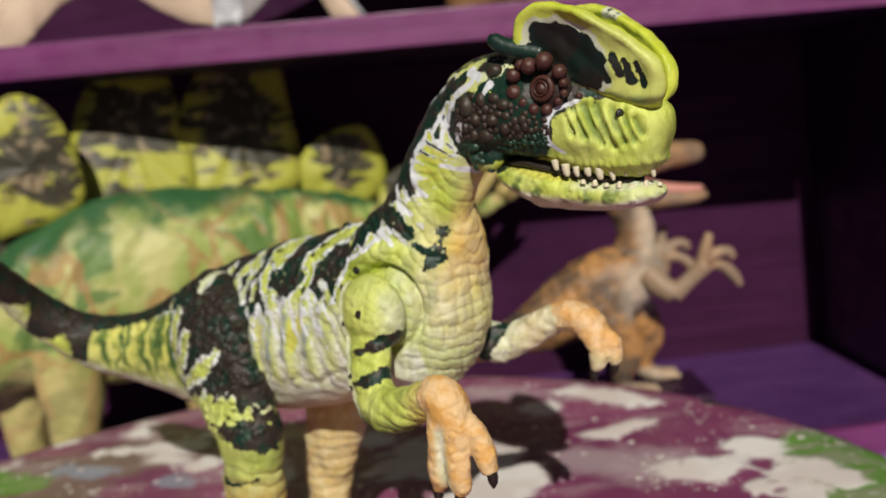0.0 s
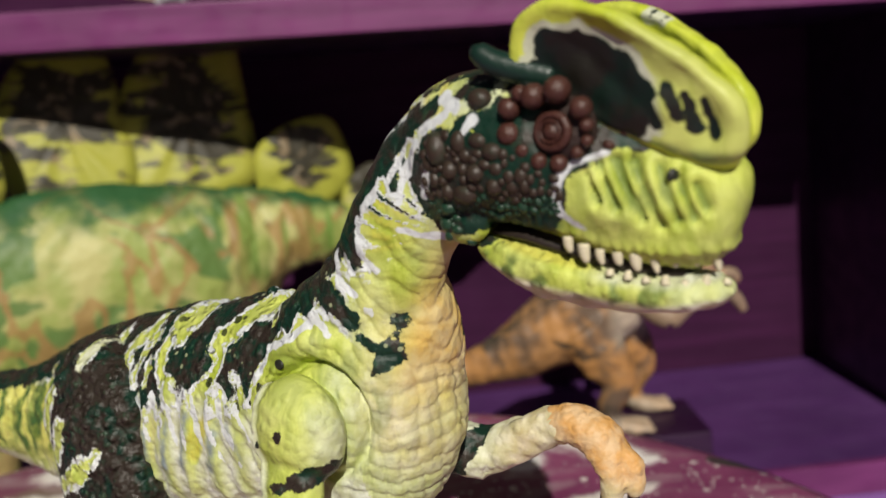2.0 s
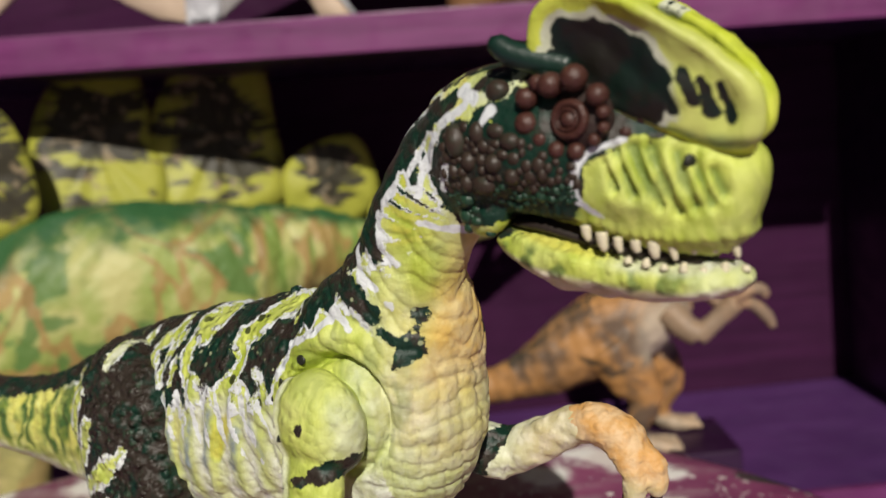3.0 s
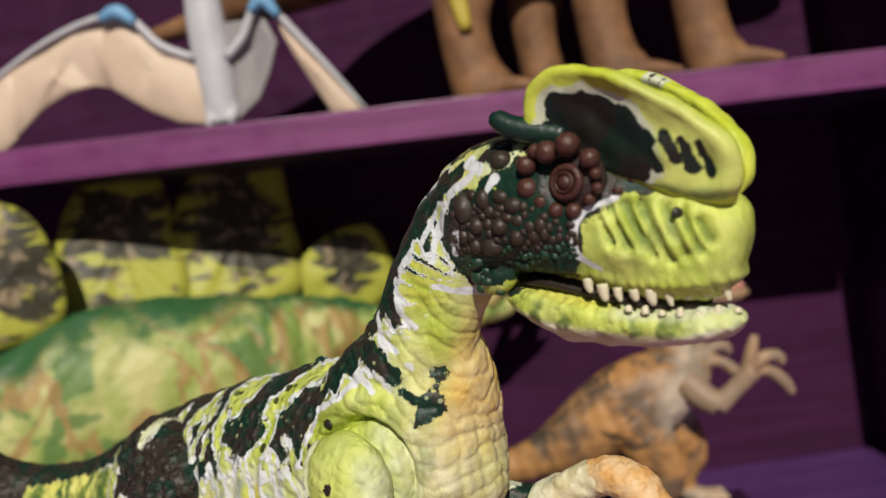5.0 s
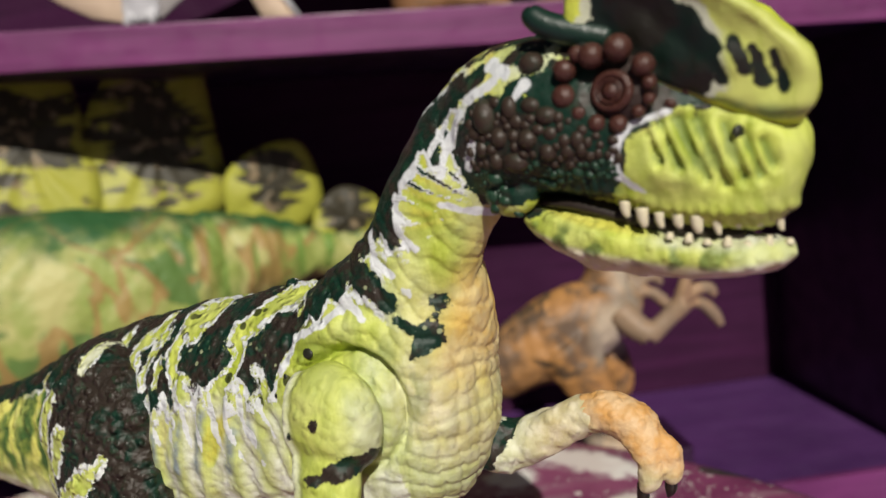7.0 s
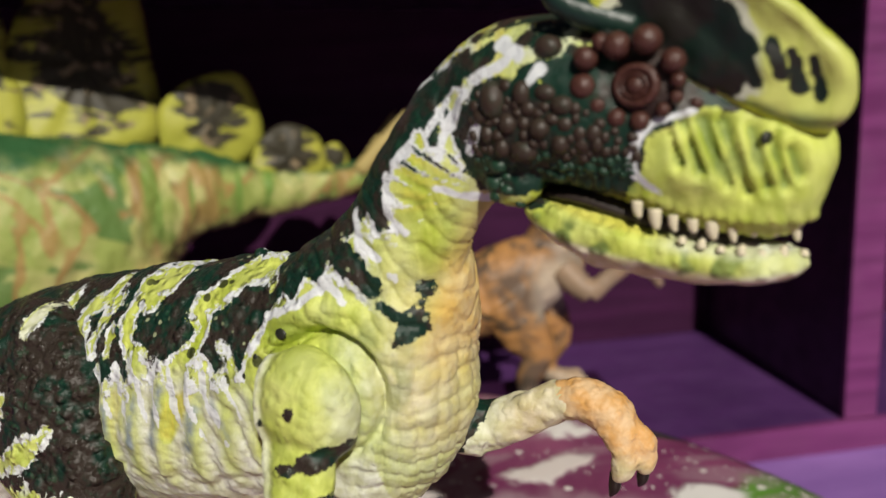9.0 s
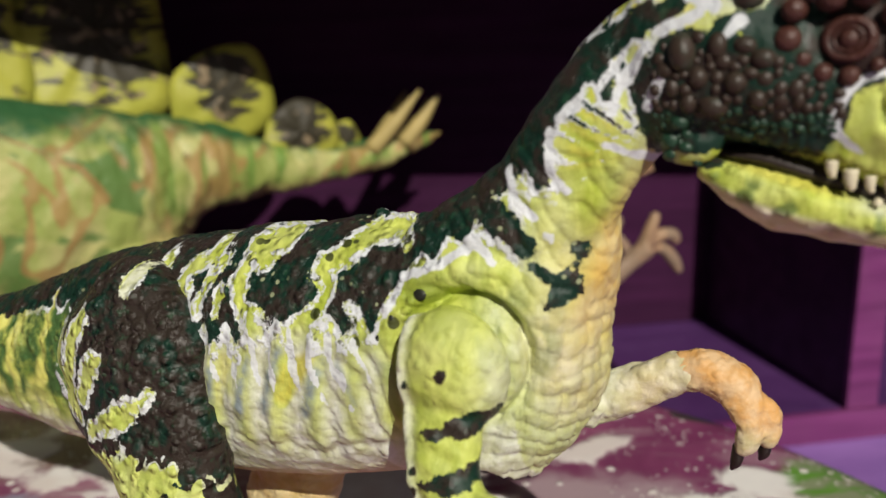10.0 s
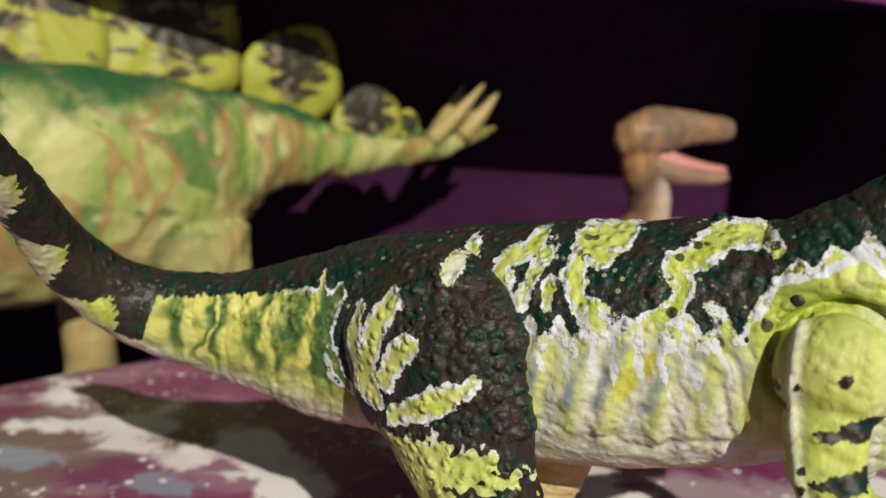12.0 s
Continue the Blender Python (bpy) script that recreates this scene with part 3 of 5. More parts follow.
    # painted pattern
    zb = np.interp(x, [-60, -50, -40, -28, -22, -18, -14, -6.4, -1.8, 2, 6.3, 8.6, 10.2, 15.3, 17.7, 26], [70, 69, 68, 72, 70.5, 71.5, 71.7, 74.2, 74.0, 75.4, 74.6, 78.4, 82.6, 85.6, 87.6, 94])
    up = np.where(x < 20, z - zb + 1.1 * np.sin(x * 1.5 + 0.3 * z), -20)
    dk = np.where((up < 0) & (x > -26) & (x < 9), up * 0.34, up)
    neck_rows = ([(10.9, 86.3, 2.2), (16.6, 89.8, 2.7), (20.8, 94.9, 2.6), (25.2, 100.0, 2.4), (28.8, 104.4, 2.1), (32.0, 107.8, 1.7), (35.7, 109.7, 1.3), (39.2, 111.2, 1.0)],
                 [(22.5, 98, 1.6), (25.9, 95.6, 1.7), (26.4, 93.2, 1.1)], [(18.5, 90.5, 1.9), (21.8, 88.4, 1.9), (24.8, 86.0, 1.2)], [(31.4, 105.4, 1.0), (33.0, 102.6, 0.6)],
                 [(29.0, 83.0, 0.9), (28.6, 81.6, 1.4), (27.4, 79.8, 0.7)], [(29.4, 83.6, 0.5), (30.0, 86.4, 0.5)], [(27, 82.6, 0.5), (25.2, 84.2, 0.4)],
                 [(37.8, 105.9, 0.8), (35.9, 102.7, 0.6), (36.4, 100, 0.9)], [(36, 112.8, 0.4), (42, 114.6, 0.9), (48, 114.2, 1.5)])
    for rows in neck_rows:
        dk = np.maximum(dk, chain(x, z, rows))
    for rows in ([(-31.9, 79, 1.0), (-31, 76.4, 1.9)], [(-21.8, 80.9, 1.4), (-25.4, 77.6, 1.6), (-24.6, 75, 1.5), (-22, 70.6, 1.2)], [(-19.7, 80.2, 1.3), (-21.6, 73, 1.2)], [(-10.4, 83.2, 2.0), (-14.6, 82.0, 2.0), (-11.9, 80.6, 1.6)],
                 [(-14.6, 81, 1.6), (-15, 78.1, 1.5), (-13.4, 75.4, 1.5), (-10.1, 72.8, 1.9)], [(9.2, 85.2, 1.0), (5.6, 86, 1.5), (2.2, 84.7, 1.9), (-2.4, 81, 1.7), (-0.2, 79.1, 1.3), (-1.3, 75.7, 1.5), (-4.6, 72.9, 1.7)], [(-18, 76.4, 1.0), (-17.6, 73.6, 0.9)], [(3.4, 77.2, 0.8), (6, 74, 1.2)]):
        dk = np.minimum(dk, -chain(x, z, rows))
    # the hip beside the thigh
    hip = chain(x, z, [(-46, 68, 5.0), (-48, 58, 4.6)])
    dk = np.maximum(dk, np.minimum(hip, -chain(x, z, [(-53.2, 65.6, 0.8), (-51.8, 58, 1.4), (-49, 54, 1.2)])))
    tail = s < 6.4
    dorsal = np.array([0.68, 0.2, 0.7])
    kk = np.minimum((s * 12).round().astype(int), len(c) - 1)
    v2 = ((p - c[kk, :3]) @ dorsal) / c[kk, 3]
    tdk = np.where(s < 3.9, (v2 + 0.15 + 0.55 * np.sin(s * 6.5)) * 4.0, np.where(s < 4.22, (v + 0.55) * 5, z - np.interp(x, [-95, -84, -72, -59, -50], [61.5, 62.6, 64.2, 67.6, 70])))
    dk = np.where(tail, np.maximum(tdk, np.where(s > 5.6, dk, -9)), dk)
    cheek = chain(x, z, [(38.2, 97.6, 2.0), (40.6, 104.4, 4.4), (47.4, 103.2, 5.0), (52.0, 102.4, 3.4), (53.2, 100.4, 2.0)])
    for rows in ([(49.5, 108.5, 3.0), (54.6, 107.9, 5.0), (58.5, 107, 2.0), (63, 106, 0.7)], [(39.5, 98.2, 1.6), (46, 98.5, 1.4), (52.6, 98.2, 1.0)], [(50, 113, 1.8), (57, 110.4, 2.4), (61, 107.8, 1.2)], [(40, 106.6, 1.3), (43.6, 108.6, 0.9), (48, 109.6, 1.2)], [(42.4, 112, 0.8), (46, 112.4, 1.0)]):
        cheek = np.maximum(cheek, chain(x, z, rows))
    dk = np.maximum(dk, cheek)
    fr = x - np.interp(z, [60, 72, 80, 88, 95, 100], [20, 20, 20.5, 23.5, 28, 32]) + 0.6 * (y - 5)
    wh = np.clip(0.3 + gate(x, -40, -34) + box(x, z, -58, -38, 50, 74, 2), 0, 1)
    wh = np.where(x > 43, 0.0 + 0.5 * gate(z, 109, 111) * gate(-x, -50, -47), wh)
    wh = wh * (1 - 0.85 * gate(fr, 0.5, 3.0) * (x > 18) * (x < 43))
    wh = wh * (1 - 0.9 * box(x, z, 24, 32, 77, 89, 1))
    wh = np.where((s < 5.9) & (x < -40), 0.03, wh)
    og = np.clip(0.45 * gate(fr, 3.0, 8.0) * gate(z, 71, 82) * gate(-x, -41, -37) + 0.25 * neck * gate(x, 22, 30) * gate(-z, -92, -84), 0, 1) * (1 - headmask)
    og = np.clip(og + 0.55 * gate(-v, 0.72, 0.98) * gate(-x, -16, 0), 0, 1)
    flank = box(x, z, -26, 9, 50, 73, 3)
    cr = np.clip(flank * (0.62 + 0.38 * np.sin((x - 0.12 * z) * 2 * np.pi / 5.4 + 2.6)) + 0.85 * gate(-v, 0.35, 0.8) * (x < 24) + 0.45 * chest + 0.22 * neck * (0.5 + 0.5 * w3), 0, 1) * (1 - headmask)
    cr = np.clip(cr - 1.2 * chain(x, z, [(-4.6, 68.6, 2.2), (-6.2, 64, 1.2)]).clip(0, 1) - 0.6 * chain(x, z, [(-14, 70, 1.6), (-14.6, 64, 1.0)]).clip(0, 1), 0, 1)
    xs = x + 0.16 * (60 - z) - 0.02 * (z - 60) ** 2 * (z < 60)
    yellow = np.zeros(len(x))
    for a, w in ((-86, 3.2), (-78.5, 1.1), (-75.8, 0.5), (-71, 2.3), (-64, 2.0), (-58.5, 1.3)):
        yellow = np.maximum(yellow, np.exp(-((xs - a + 1.3 * w3 + 0.5 * w6) / w) ** 4) * (0.55 + 0.45 * gate(wob(p, 6, 91), -0.5, 0.1)))
    cr = np.clip(cr + 0.35 * yellow * (x < -55), 0, 1)
    gr = box(x, z, -88, -44, 44, 76, 2.5) * (1 - yellow) * gate(v, -0.75, -0.1) * 0.95
    gr = np.clip(gr + headmask * gate(-z, -100.4, -99.0) * gate(-x, -55, -53) * gate(z - lip, 0.6, 1.4) * 0.85 + 0.6 * headmask * gate(furrow, 0.45, 0.95), 0, 1)
    gr = np.clip(gr + 0.6 * gate(wob(p, 5, 93), -0.3, 0.4) * gate(z + 0.9 * x, 104, 108) * gate(-x, -27, -22) * gate(z - 0.95 * x, 72, 76) * (x > 6), 0, 1)
    gr = np.clip(gr + near * 0.35 * np.exp(-((arm_r - 9.4) / 1.6) ** 2) * gate(z, 66, 72) * gate(wob(p, 5, 77), -0.2, 0.5), 0, 1)
    ray = np.arctan2(z - 96, x - 38) * 9.0
    lines = np.where(x > 18, np.sin(fold * 2 * np.pi / 3.3 + 1.2) * 0.55 + 0.55 * np.sin(ray * 3.1 + w3), np.sin(x * 1.9 + 0.5 * z + w3) * 0.8)
    ws = np.clip(gate(lines + 0.35 * w6, 0.25, 0.7), 0, 1) * np.clip(0.62 * gate(z + 0.9 * x, 106, 112) * gate(-x, -41, -38) * gate(-fr, -2.5, 0.5) + 0.9 * box(x, z, -26, 8, 65, 75, 2.5) + 0.2 * box(x, z, -26, 6, 58, 68, 3), 0, 1)
    fan = gate(np.sin(ray * 3.1 + w3 + 2.4) + 0.3 * w6, 0.45, 0.75) * box(x, z, 27, 39, 98, 111, 1.5)
    dk = np.where(fan > 0.15, np.maximum(dk, fan * 1.3 - 0.8), dk)
    wl = np.full(len(x), -9.0)
    for rows in ([(59.6, 105.2, 0.2), (58.4, 104.9, 0.35), (56.1, 104.3, 0.4), (54.8, 103, 0.4), (54.0, 101.2, 0.45), (54.0, 99.8, 0.45), (55, 98.3, 0.35), (56.4, 97.4, 0.1)], [(21.8, 94.4, 0.5), (23.2, 91.2, 0.7), (25.4, 89.4, 0.4)], [(26.9, 98.4, 0.6), (27.2, 94.4, 0.6), (28.9, 92.4, 0.4)],
                 [(30.4, 102.6, 0.4), (28, 100, 0.7)], [(33.3, 100.6, 0.4), (34.4, 104.2, 0.6), (36.4, 107.4, 0.5)], [(37.6, 108.6, 0.5), (41.5, 110.2, 0.7)], [(40.3, 112, 0.7), (42.8, 110.9, 0.8)], [(45.4, 109.2, 0.7), (44.4, 108.2, 0.4)], [(38.1, 104.2, 0.5), (36.8, 101.3, 0.6)], [(32.6, 97.4, 0.4), (35.8, 96.0, 0.5), (38.6, 94.2, 0.3)],
                 [(8.6, 77.2, 0.6), (10, 81.3, 0.6), (13, 82.6, 0.5), (15.8, 84.0, 0.6), (18.9, 86.4, 0.8)], [(18.9, 86.4, 0.7), (21.2, 84.2, 0.4)], [(21.6, 86.6, 0.5), (23.4, 84.6, 0.3)], [(9.6, 88.4, 0.2), (14.5, 92.6, 0.35), (19.4, 98.2, 0.35), (25.6, 104.9, 0.35), (29.8, 109.4, 0.4)], [(34.2, 106.8, 0.35), (31.6, 102.8, 0.3)]):
        wl = np.maximum(wl, chain(x, z, rows))
    wl = np.where(near_side, np.maximum(wl + 2.0, 0.0), 0.0)
    ye = 0.7 * np.clip(yellow * (x < -55), 0, 1) * gate(v, -0.6, 0.0)
    ye = np.maximum(ye, 0.9 * np.clip(chain(x, z, [(-6.1, 64.6, 0.9), (-4.3, 68.0, 1.7), (-1.9, 70.3, 0.9)]) + 0.5, 0, 1))
    ye = np.maximum(ye, 0.5 * np.clip(chain(x, z, [(-16.6, 62, 0.6), (-15.4, 68.0, 1.2)]) + 0.5, 0, 1))
    ye = np.maximum(ye, 0.85 * box(x, z, 28, 41, 105, 115, 1) * gate(np.sin(x * 2.2 + 0.8 * z), -0.1, 0.5))
    ye = np.maximum(ye, 0.6 * box(x, z, 28, 33.5, 95, 103, 1) * gate(np.sin(ray * 3.1 + w3), -0.2, 0.4))
    bg = np.zeros(len(x))
    for rows in ([(-13.6, 59.5, 0.5), (-12.4, 64, 0.9), (-11.2, 69, 0.4)], [(-9.2, 61.5, 0.5), (-7.8, 66.5, 0.9), (-6.0, 71, 0.4)], [(-2.8, 62.5, 0.5), (-1.6, 66.6, 0.9), (0.6, 71, 0.4)], [(-18.4, 60.5, 0.4), (-17.8, 66, 0.7)], [(-20.2, 70, 0.8), (-21.6, 62, 0.8)], [(4.4, 66, 0.5), (2.2, 70.4, 0.4)], [(-26.2, 73, 0.6), (-24.4, 68, 0.7), (-22.4, 64, 0.6)]):
        bg = np.maximum(bg, np.clip(chain(x, z, rows) + 0.5 + 0.25 * w6, 0, 1))
    sp = box(x, z, -16, 12, 72, 88, 2) * 0.9
    peb = np.clip(0.22 + 0.6 * gate(v, 0.1, 0.4) * (x < 15), 0, 1) * (1 - 0.8 * headmask)
    paint(me, dk=dk, wh=wh, og=og, cr=cr, gr=gr, sp=sp, peb=peb, ws=ws, wl=wl, ye=ye, bg=bg, fl=gate(x, -60, -50) * gate(-x, -38, -34), br=np.where((s < 4.3) & (x < -60), 0.07, -0.02))
    return me


body_mesh = toy_body()
part("body", body_mesh, SKIN, toy, "pebbled striped body with head, neck and tail")
BODY_TREE = BVHTree.FromPolygons([v.co[:] for v in body_mesh.vertices], [f.vertices[:] for f in body_mesh.polygons])


def on_skin(x, z, start=-40.0):
    """The skin's place and normal, met from the near side."""
    hit, nrm, _, _ = BODY_TREE.ray_cast(Vector((x, start, z)) * 0.001, Vector((0, 1, 0)))
    return (hit * 1000, nrm) if hit else (None, None)


def limb(name, rows, voxel=0.35, extra=None, around=20):
    bm = bmesh.new()
    for r in rows:
        loft(bm, r, n=6, around=around)
    if extra:
        extra(bm)
    me = fused(name, bm, voxel, 6)
    return me


# jaw and mouth
me = limb("lower_jaw", [JAW])
p = points(me)
x, y, z = p.T
mid = np.interp(x, [41, 44.5, 48.5, 53, 58, 63, 67], [95.2, 93.8, 92.5, 91.4, 90.3, 89.8, 90.2])
shift(me, p, 0.14 * wob(p, 4, 2) + 0.4 * np.exp(-((z - mid - 1.3) / 0.7) ** 2) + 0.2 * grooves(x / 1.4) * gate(z - mid, 0, 1))
paint(me, dk=chain(x, z, [(41.5, 95.5, 1.2), (45, 95, 0.9)]) - 0.6, wh=0.0, og=0.3 * gate(mid - z, 0.3, 1.2), cr=np.clip(0.95 * gate(mid - z, 0.2, 1.2) + 0.35 * gate(x, 60, 66) + 0.7 * gate(z - mid, 0.6, 1.4) * gate(x, 54, 58), 0, 1), gr=0.7 * gate(wob(p, 3.5, 8), 0.1, 0.8) * gate(z - mid, -1.9, -0.6) * gate(mid + 1.6 - z, 0, 0.8) * gate(-x, -66, -60), ye=0.7 * gate(z - mid, 1.3, 2.2) * gate(-x, -58, -52), sp=0.0, peb=0.5, ws=0.0)
jaw = part("lower_jaw", me, SKIN, toy, "open yellow-green lower jaw with cream edge")
bm = bmesh.new()
loft(bm, [(43, 7, 96.6, 0.9, 4.6), (48, 7.2, 96.2, 1.3, 5.6), (54, 7.6, 94.4, 1.6, 5.0), (60, 8.0, 92.8, 1.4, 3.6), (64, 8.3, 92.2, 1.2, 2.4)], n=5, around=18)
part("mouth", bm, MOUTH, toy, "dark brown inside of the mouth")


def tooth(x, y, z, r, h, down):
    bm = bmesh.new()
    k = -1 if down else 1
    loft(bm, [(x, y, z, r, r), (x, y, z + k * h * 0.5, r * 0.92, r * 0.92), (x + 0.15, y, z + k * h * 0.85, r * 0.62, r * 0.62), (x + 0.2, y, z + k * h, 0.2, 0.2)], side=(0, 1, 0), n=3, around=8)
    part("tooth", bm, TOOTH, toy)


for k in range(9):
    tx = 53.8 + 13.4 * k / 8
    ty = np.interp(tx, [53, 57, 61, 64, 67.5], [1.3, 1.9, 3.3, 4.9, 7.4])
    tooth(tx, ty, np.interp(tx, [53, 55, 58, 62, 68], [97.0, 96.0, 95.0, 94.6, 94.4]), 0.6 + 0.1 * math.sin(k * 2.1), 1.7 + 0.35 * math.sin(k * 1.7), True)
    if k > 1:
        tooth(tx + 0.8, ty + 0.35, np.interp(tx, [53, 58, 63, 68], [94.0, 92.2, 91.2, 91.0]), 0.5, 0.75 + 0.25 * math.sin(k * 2.9), False)


# crests
def crest(flip):
    """A dished disc with a thick rolled rim, standing along the head; flip: the far one."""
    y0, dx = (11.8, -1.7) if flip else (2.2, 0.0)
    rim = [(49.2, 114.3), (49.9, 117.4), (51.8, 119.5), (55, 120.4), (60.2, 119.0), (66.0, 115.3), (69.6, 112.0), (71.8, 109.0), (72.2, 106.4), (71.0, 103.6), (67, 101.4), (62, 103.4), (57, 106.4), (52.0, 110.2)]
    loop = spline([(a, b) for a, b in rim] + [rim[0]], 8)[:-1]
    cx, cz = 60.5, 111.6
    bm = bmesh.new()
    prof = [(0.0, 0.35), (0.2, 0.35), (0.4, 0.4), (0.6, 0.6), (0.76, 1.0), (0.87, 1.5), (0.95, 1.5), (1.0, 0.6)]
    rows, field = [], []
    for side in (-1, 1):
        for r, th in (prof if side < 0 else prof[::-1]):
            ring = []
            for a, b in loop:
                xx, zz = cx + (a - cx) * r, cz + (b - cz) * r
                lean = (zz - 106) * (0.16 if flip else -0.16)
                sweep = (-1.0 if flip else 2.0) * float(gate(np.array(xx), 63.0, 72.5))
                tuck = (-3.0 if flip else 3.6) * float(gate(np.interp(xx, [50, 57, 62, 67, 71], [111.6, 108.6, 105.8, 104.2, 103.6]) - zz, np.array(-0.8), 2.6))
                full = th + max(0.0, 0.95 - th) * float(gate(np.array(xx), 62.0, 67.0)) * (r < 0.9)
                ring.append(bm.verts.new(((xx + dx) * 0.001, (y0 + lean + sweep + tuck + side * full) * 0.001, zz * 0.001)))
            rows.append(ring)
    for a, b in zip(rows, rows[1:]):
        for k in range(len(a)):
            bm.faces.new((a[k], a[k - 1], b[k - 1], b[k]))
    bmesh.ops.remove_doubles(bm, verts=bm.verts[:], dist=1e-6)
    bmesh.ops.recalc_face_normals(bm, faces=bm.faces)
    me = fused("crest", bm, 0.3, 5)
    p = points(me)
    x, y, z = p.T
    x = x - dx
    shift(me, p, 0.12 * wob(p, 5, 21) + 0.2 * grooves((x * 0.7 + z * 0.7) / 3.4, 2) * gate(-np.hypot((x - cx) / 11, (z - cz) / 8), -0.9, -0.6))
    face = gate(y0 + 2.0 * gate(x, 63.0, 72.5) - y - 0.16 * (z - 106), 0.1, 0.3) if not flip else gate(-(y0 - y), 5, 6)
    dk = chain(x, z, [(54.4, 115.6, 1.9), (57, 114.6, 2.7), (60.5, 112.2, 2.9), (62.6, 110.4, 2.0)])
    for rows2 in ([(52.6, 113, 1.6), (58, 110.6, 2.2), (62.5, 108.0, 1.2)], [(57.0, 108.2, 2.0), (62.0, 107.4, 1.3)], [(65.8, 110.6, 0.4), (66.5, 108.4, 0.7)], [(67.4, 110.0, 0.4), (68.1, 107.0, 0.75)], [(69.0, 109.2, 0.4), (69.6, 106.4, 0.6)], [(64.0, 109.6, 0.3), (64.4, 107.6, 0.55)]):
        dk = np.maximum(dk, chain(x, z, rows2) + 0.1)
    dk = np.where(face > 0.5, dk, -4.0)
    if flip:
        for rows2 in ([(60.6, 118.0, 0.1), (61.0, 118.8, 0.1)], [(61.8, 117.4, 0.1), (62.2, 118.0, 0.1)]):
            dk = np.maximum(dk, np.where(y < y0 + 2, chain(x, z, rows2), -4.0))
    teal = gate(-(z - np.interp(x, [50, 57, 62, 67, 71], [112, 109, 106.6, 105.0, 104.2])), -0.6, 0.8)
    paint(me, dk=dk, wh=0.8 * gate(-x, -65.5, -64), cr=0.45 * gate(x, 61, 65) * face, teal=0.75 * teal * face)
    return part("crest", me, CREST, toy, "bright yellow-green crest with dark inner patch")


crest(False)
crest(True)
bm = bmesh.new()
loft(bm, [(53.5, 1.8, 112.8, 1.5, 1.5), (50.6, 0.6, 113.8, 1.55, 1.55), (48.0, -0.6, 114.9, 1.4, 1.4), (46.4, -1.2, 116.2, 1.15, 1.15), (45.9, -1.4, 116.8, 0.4, 0.4)], n=5, around=14)
part("horn", bm, HORN, toy, "small dark green horn behind the crest")


# eye, knobs and paint dots
def knob(x, z, r, material, sink=0.35, name="knob", flat=1.0):
    hit, nrm = on_skin(x, z)
    if hit is None:
        return
    bm = bmesh.new()
    ball(bm, 0, 0, 0, r, r, r * flat, 14)
    me = bpy.data.meshes.new(name)
    bm.to_mesh(me)
    bm.free()
    ob = part(name, me, material, toy)
    q = Vector((0, 0, 1)).rotation_difference(nrm)
    ob.matrix_basis = Matrix.LocRotScale((hit + nrm * r * flat * (-sink)) * 0.001, q, (1.0 + 0.18 * math.sin(7 * x), 1.0 + 0.18 * math.sin(5 * z + x), 1.0))


EX, EZ = 54.6, 107.6
for kx, kz, kr in ((52.9, 111.2, 1.4), (55.7, 111.6, 1.45), (58.0, 109.7, 1.2), (58.4, 108.0, 0.75), (49.9, 110.2, 1.25), (49.5, 107.6, 1.4), (50.9, 105.9, 0.95), (52.6, 104.7, 1.0), (54.8, 104.4, 1.0), (57.0, 105.4, 0.7), (58.2, 106.5, 0.65), (51.4, 111.6, 0.9)):
    bm = bmesh.new()
    ball(bm, 0, 0, 0, kr * 0.98, kr * 1.0, kr * 0.94, 16)
    petal = part("knob", bm, EYE_RING, toy)
    petal.matrix_basis = pose(kx * 0.001, (-1.0 - 0.10 * (kz - EZ) + 0.05 * (kx - EX)) * 0.001, kz * 0.001, 8 * math.sin(kx), 10 * math.sin(kz), 20 * math.sin(kx + kz))
hit, nrm = Vector((EX, -0.9, EZ)), Vector((-0.08, -1.0, 0.05)).normalized()
q = Vector((0, 0, 1)).rotation_difference(nrm)
eye = new("eye")
eye.parent = toy
eye.matrix_basis = Matrix.LocRotScale(hit * 0.001, q, None)
bm = bmesh.new()
ball(bm, 0, 0, 0.2, 1.0, 0.92, 0.85, 20)
part("eyeball", bm, EYE_RING, eye)
bm = bmesh.new()
ball(bm, 0, 0, -1.9, 3.7, 3.6, 2.2, 24)
part("socket", bm, SOCKET, eye, "dark brown skin round the eye")
for ring, rad, hgt in ((1.85, 0.5, 0.2), (1.2, 0.2, 0.6)):
    bm = bmesh.new()
    rows = []
    for a in np.linspace(0, 2 * math.pi, 36, endpoint=False):
        rows.append([bm.verts.new(((ring + rad * math.cos(b)) * math.cos(a) * 0.001, (ring + rad * math.cos(b)) * math.sin(a) * 0.00088, (hgt + rad * math.sin(b)) * 0.001)) for b in np.linspace(0, 2 * math.pi, 10, endpoint=False)])
    for i in range(36):
        for k in range(10):
            bm.faces.new((rows[i - 1][k - 1], rows[i][k - 1], rows[i][k], rows[i - 1][k]))
    part("eyelid", bm, EYE_RING, eye)
r = np.random.RandomState(11)
made = []
for kx, kz, size in ((40.2, 106.6, 1.75), (41.9, 104.2, 1.3), (43.6, 107.2, 1.1), (40.0, 99.8, 1.1), (38.8, 98.0, 0.9), (43.4, 101.4, 1.35), (45.4, 103.8, 1.3), (39.4, 103.2, 0.9), (47.4, 102.2, 1.2), (38.8, 96.4, 0.75), (40.6, 97.3, 0.7), (41.6, 95.7, 0.6)):
    made.append((kx, kz, size))
    knob(kx, kz, size, KNOB if kz > 101 else GREEN_KNOB, 0.3, flat=0.9)
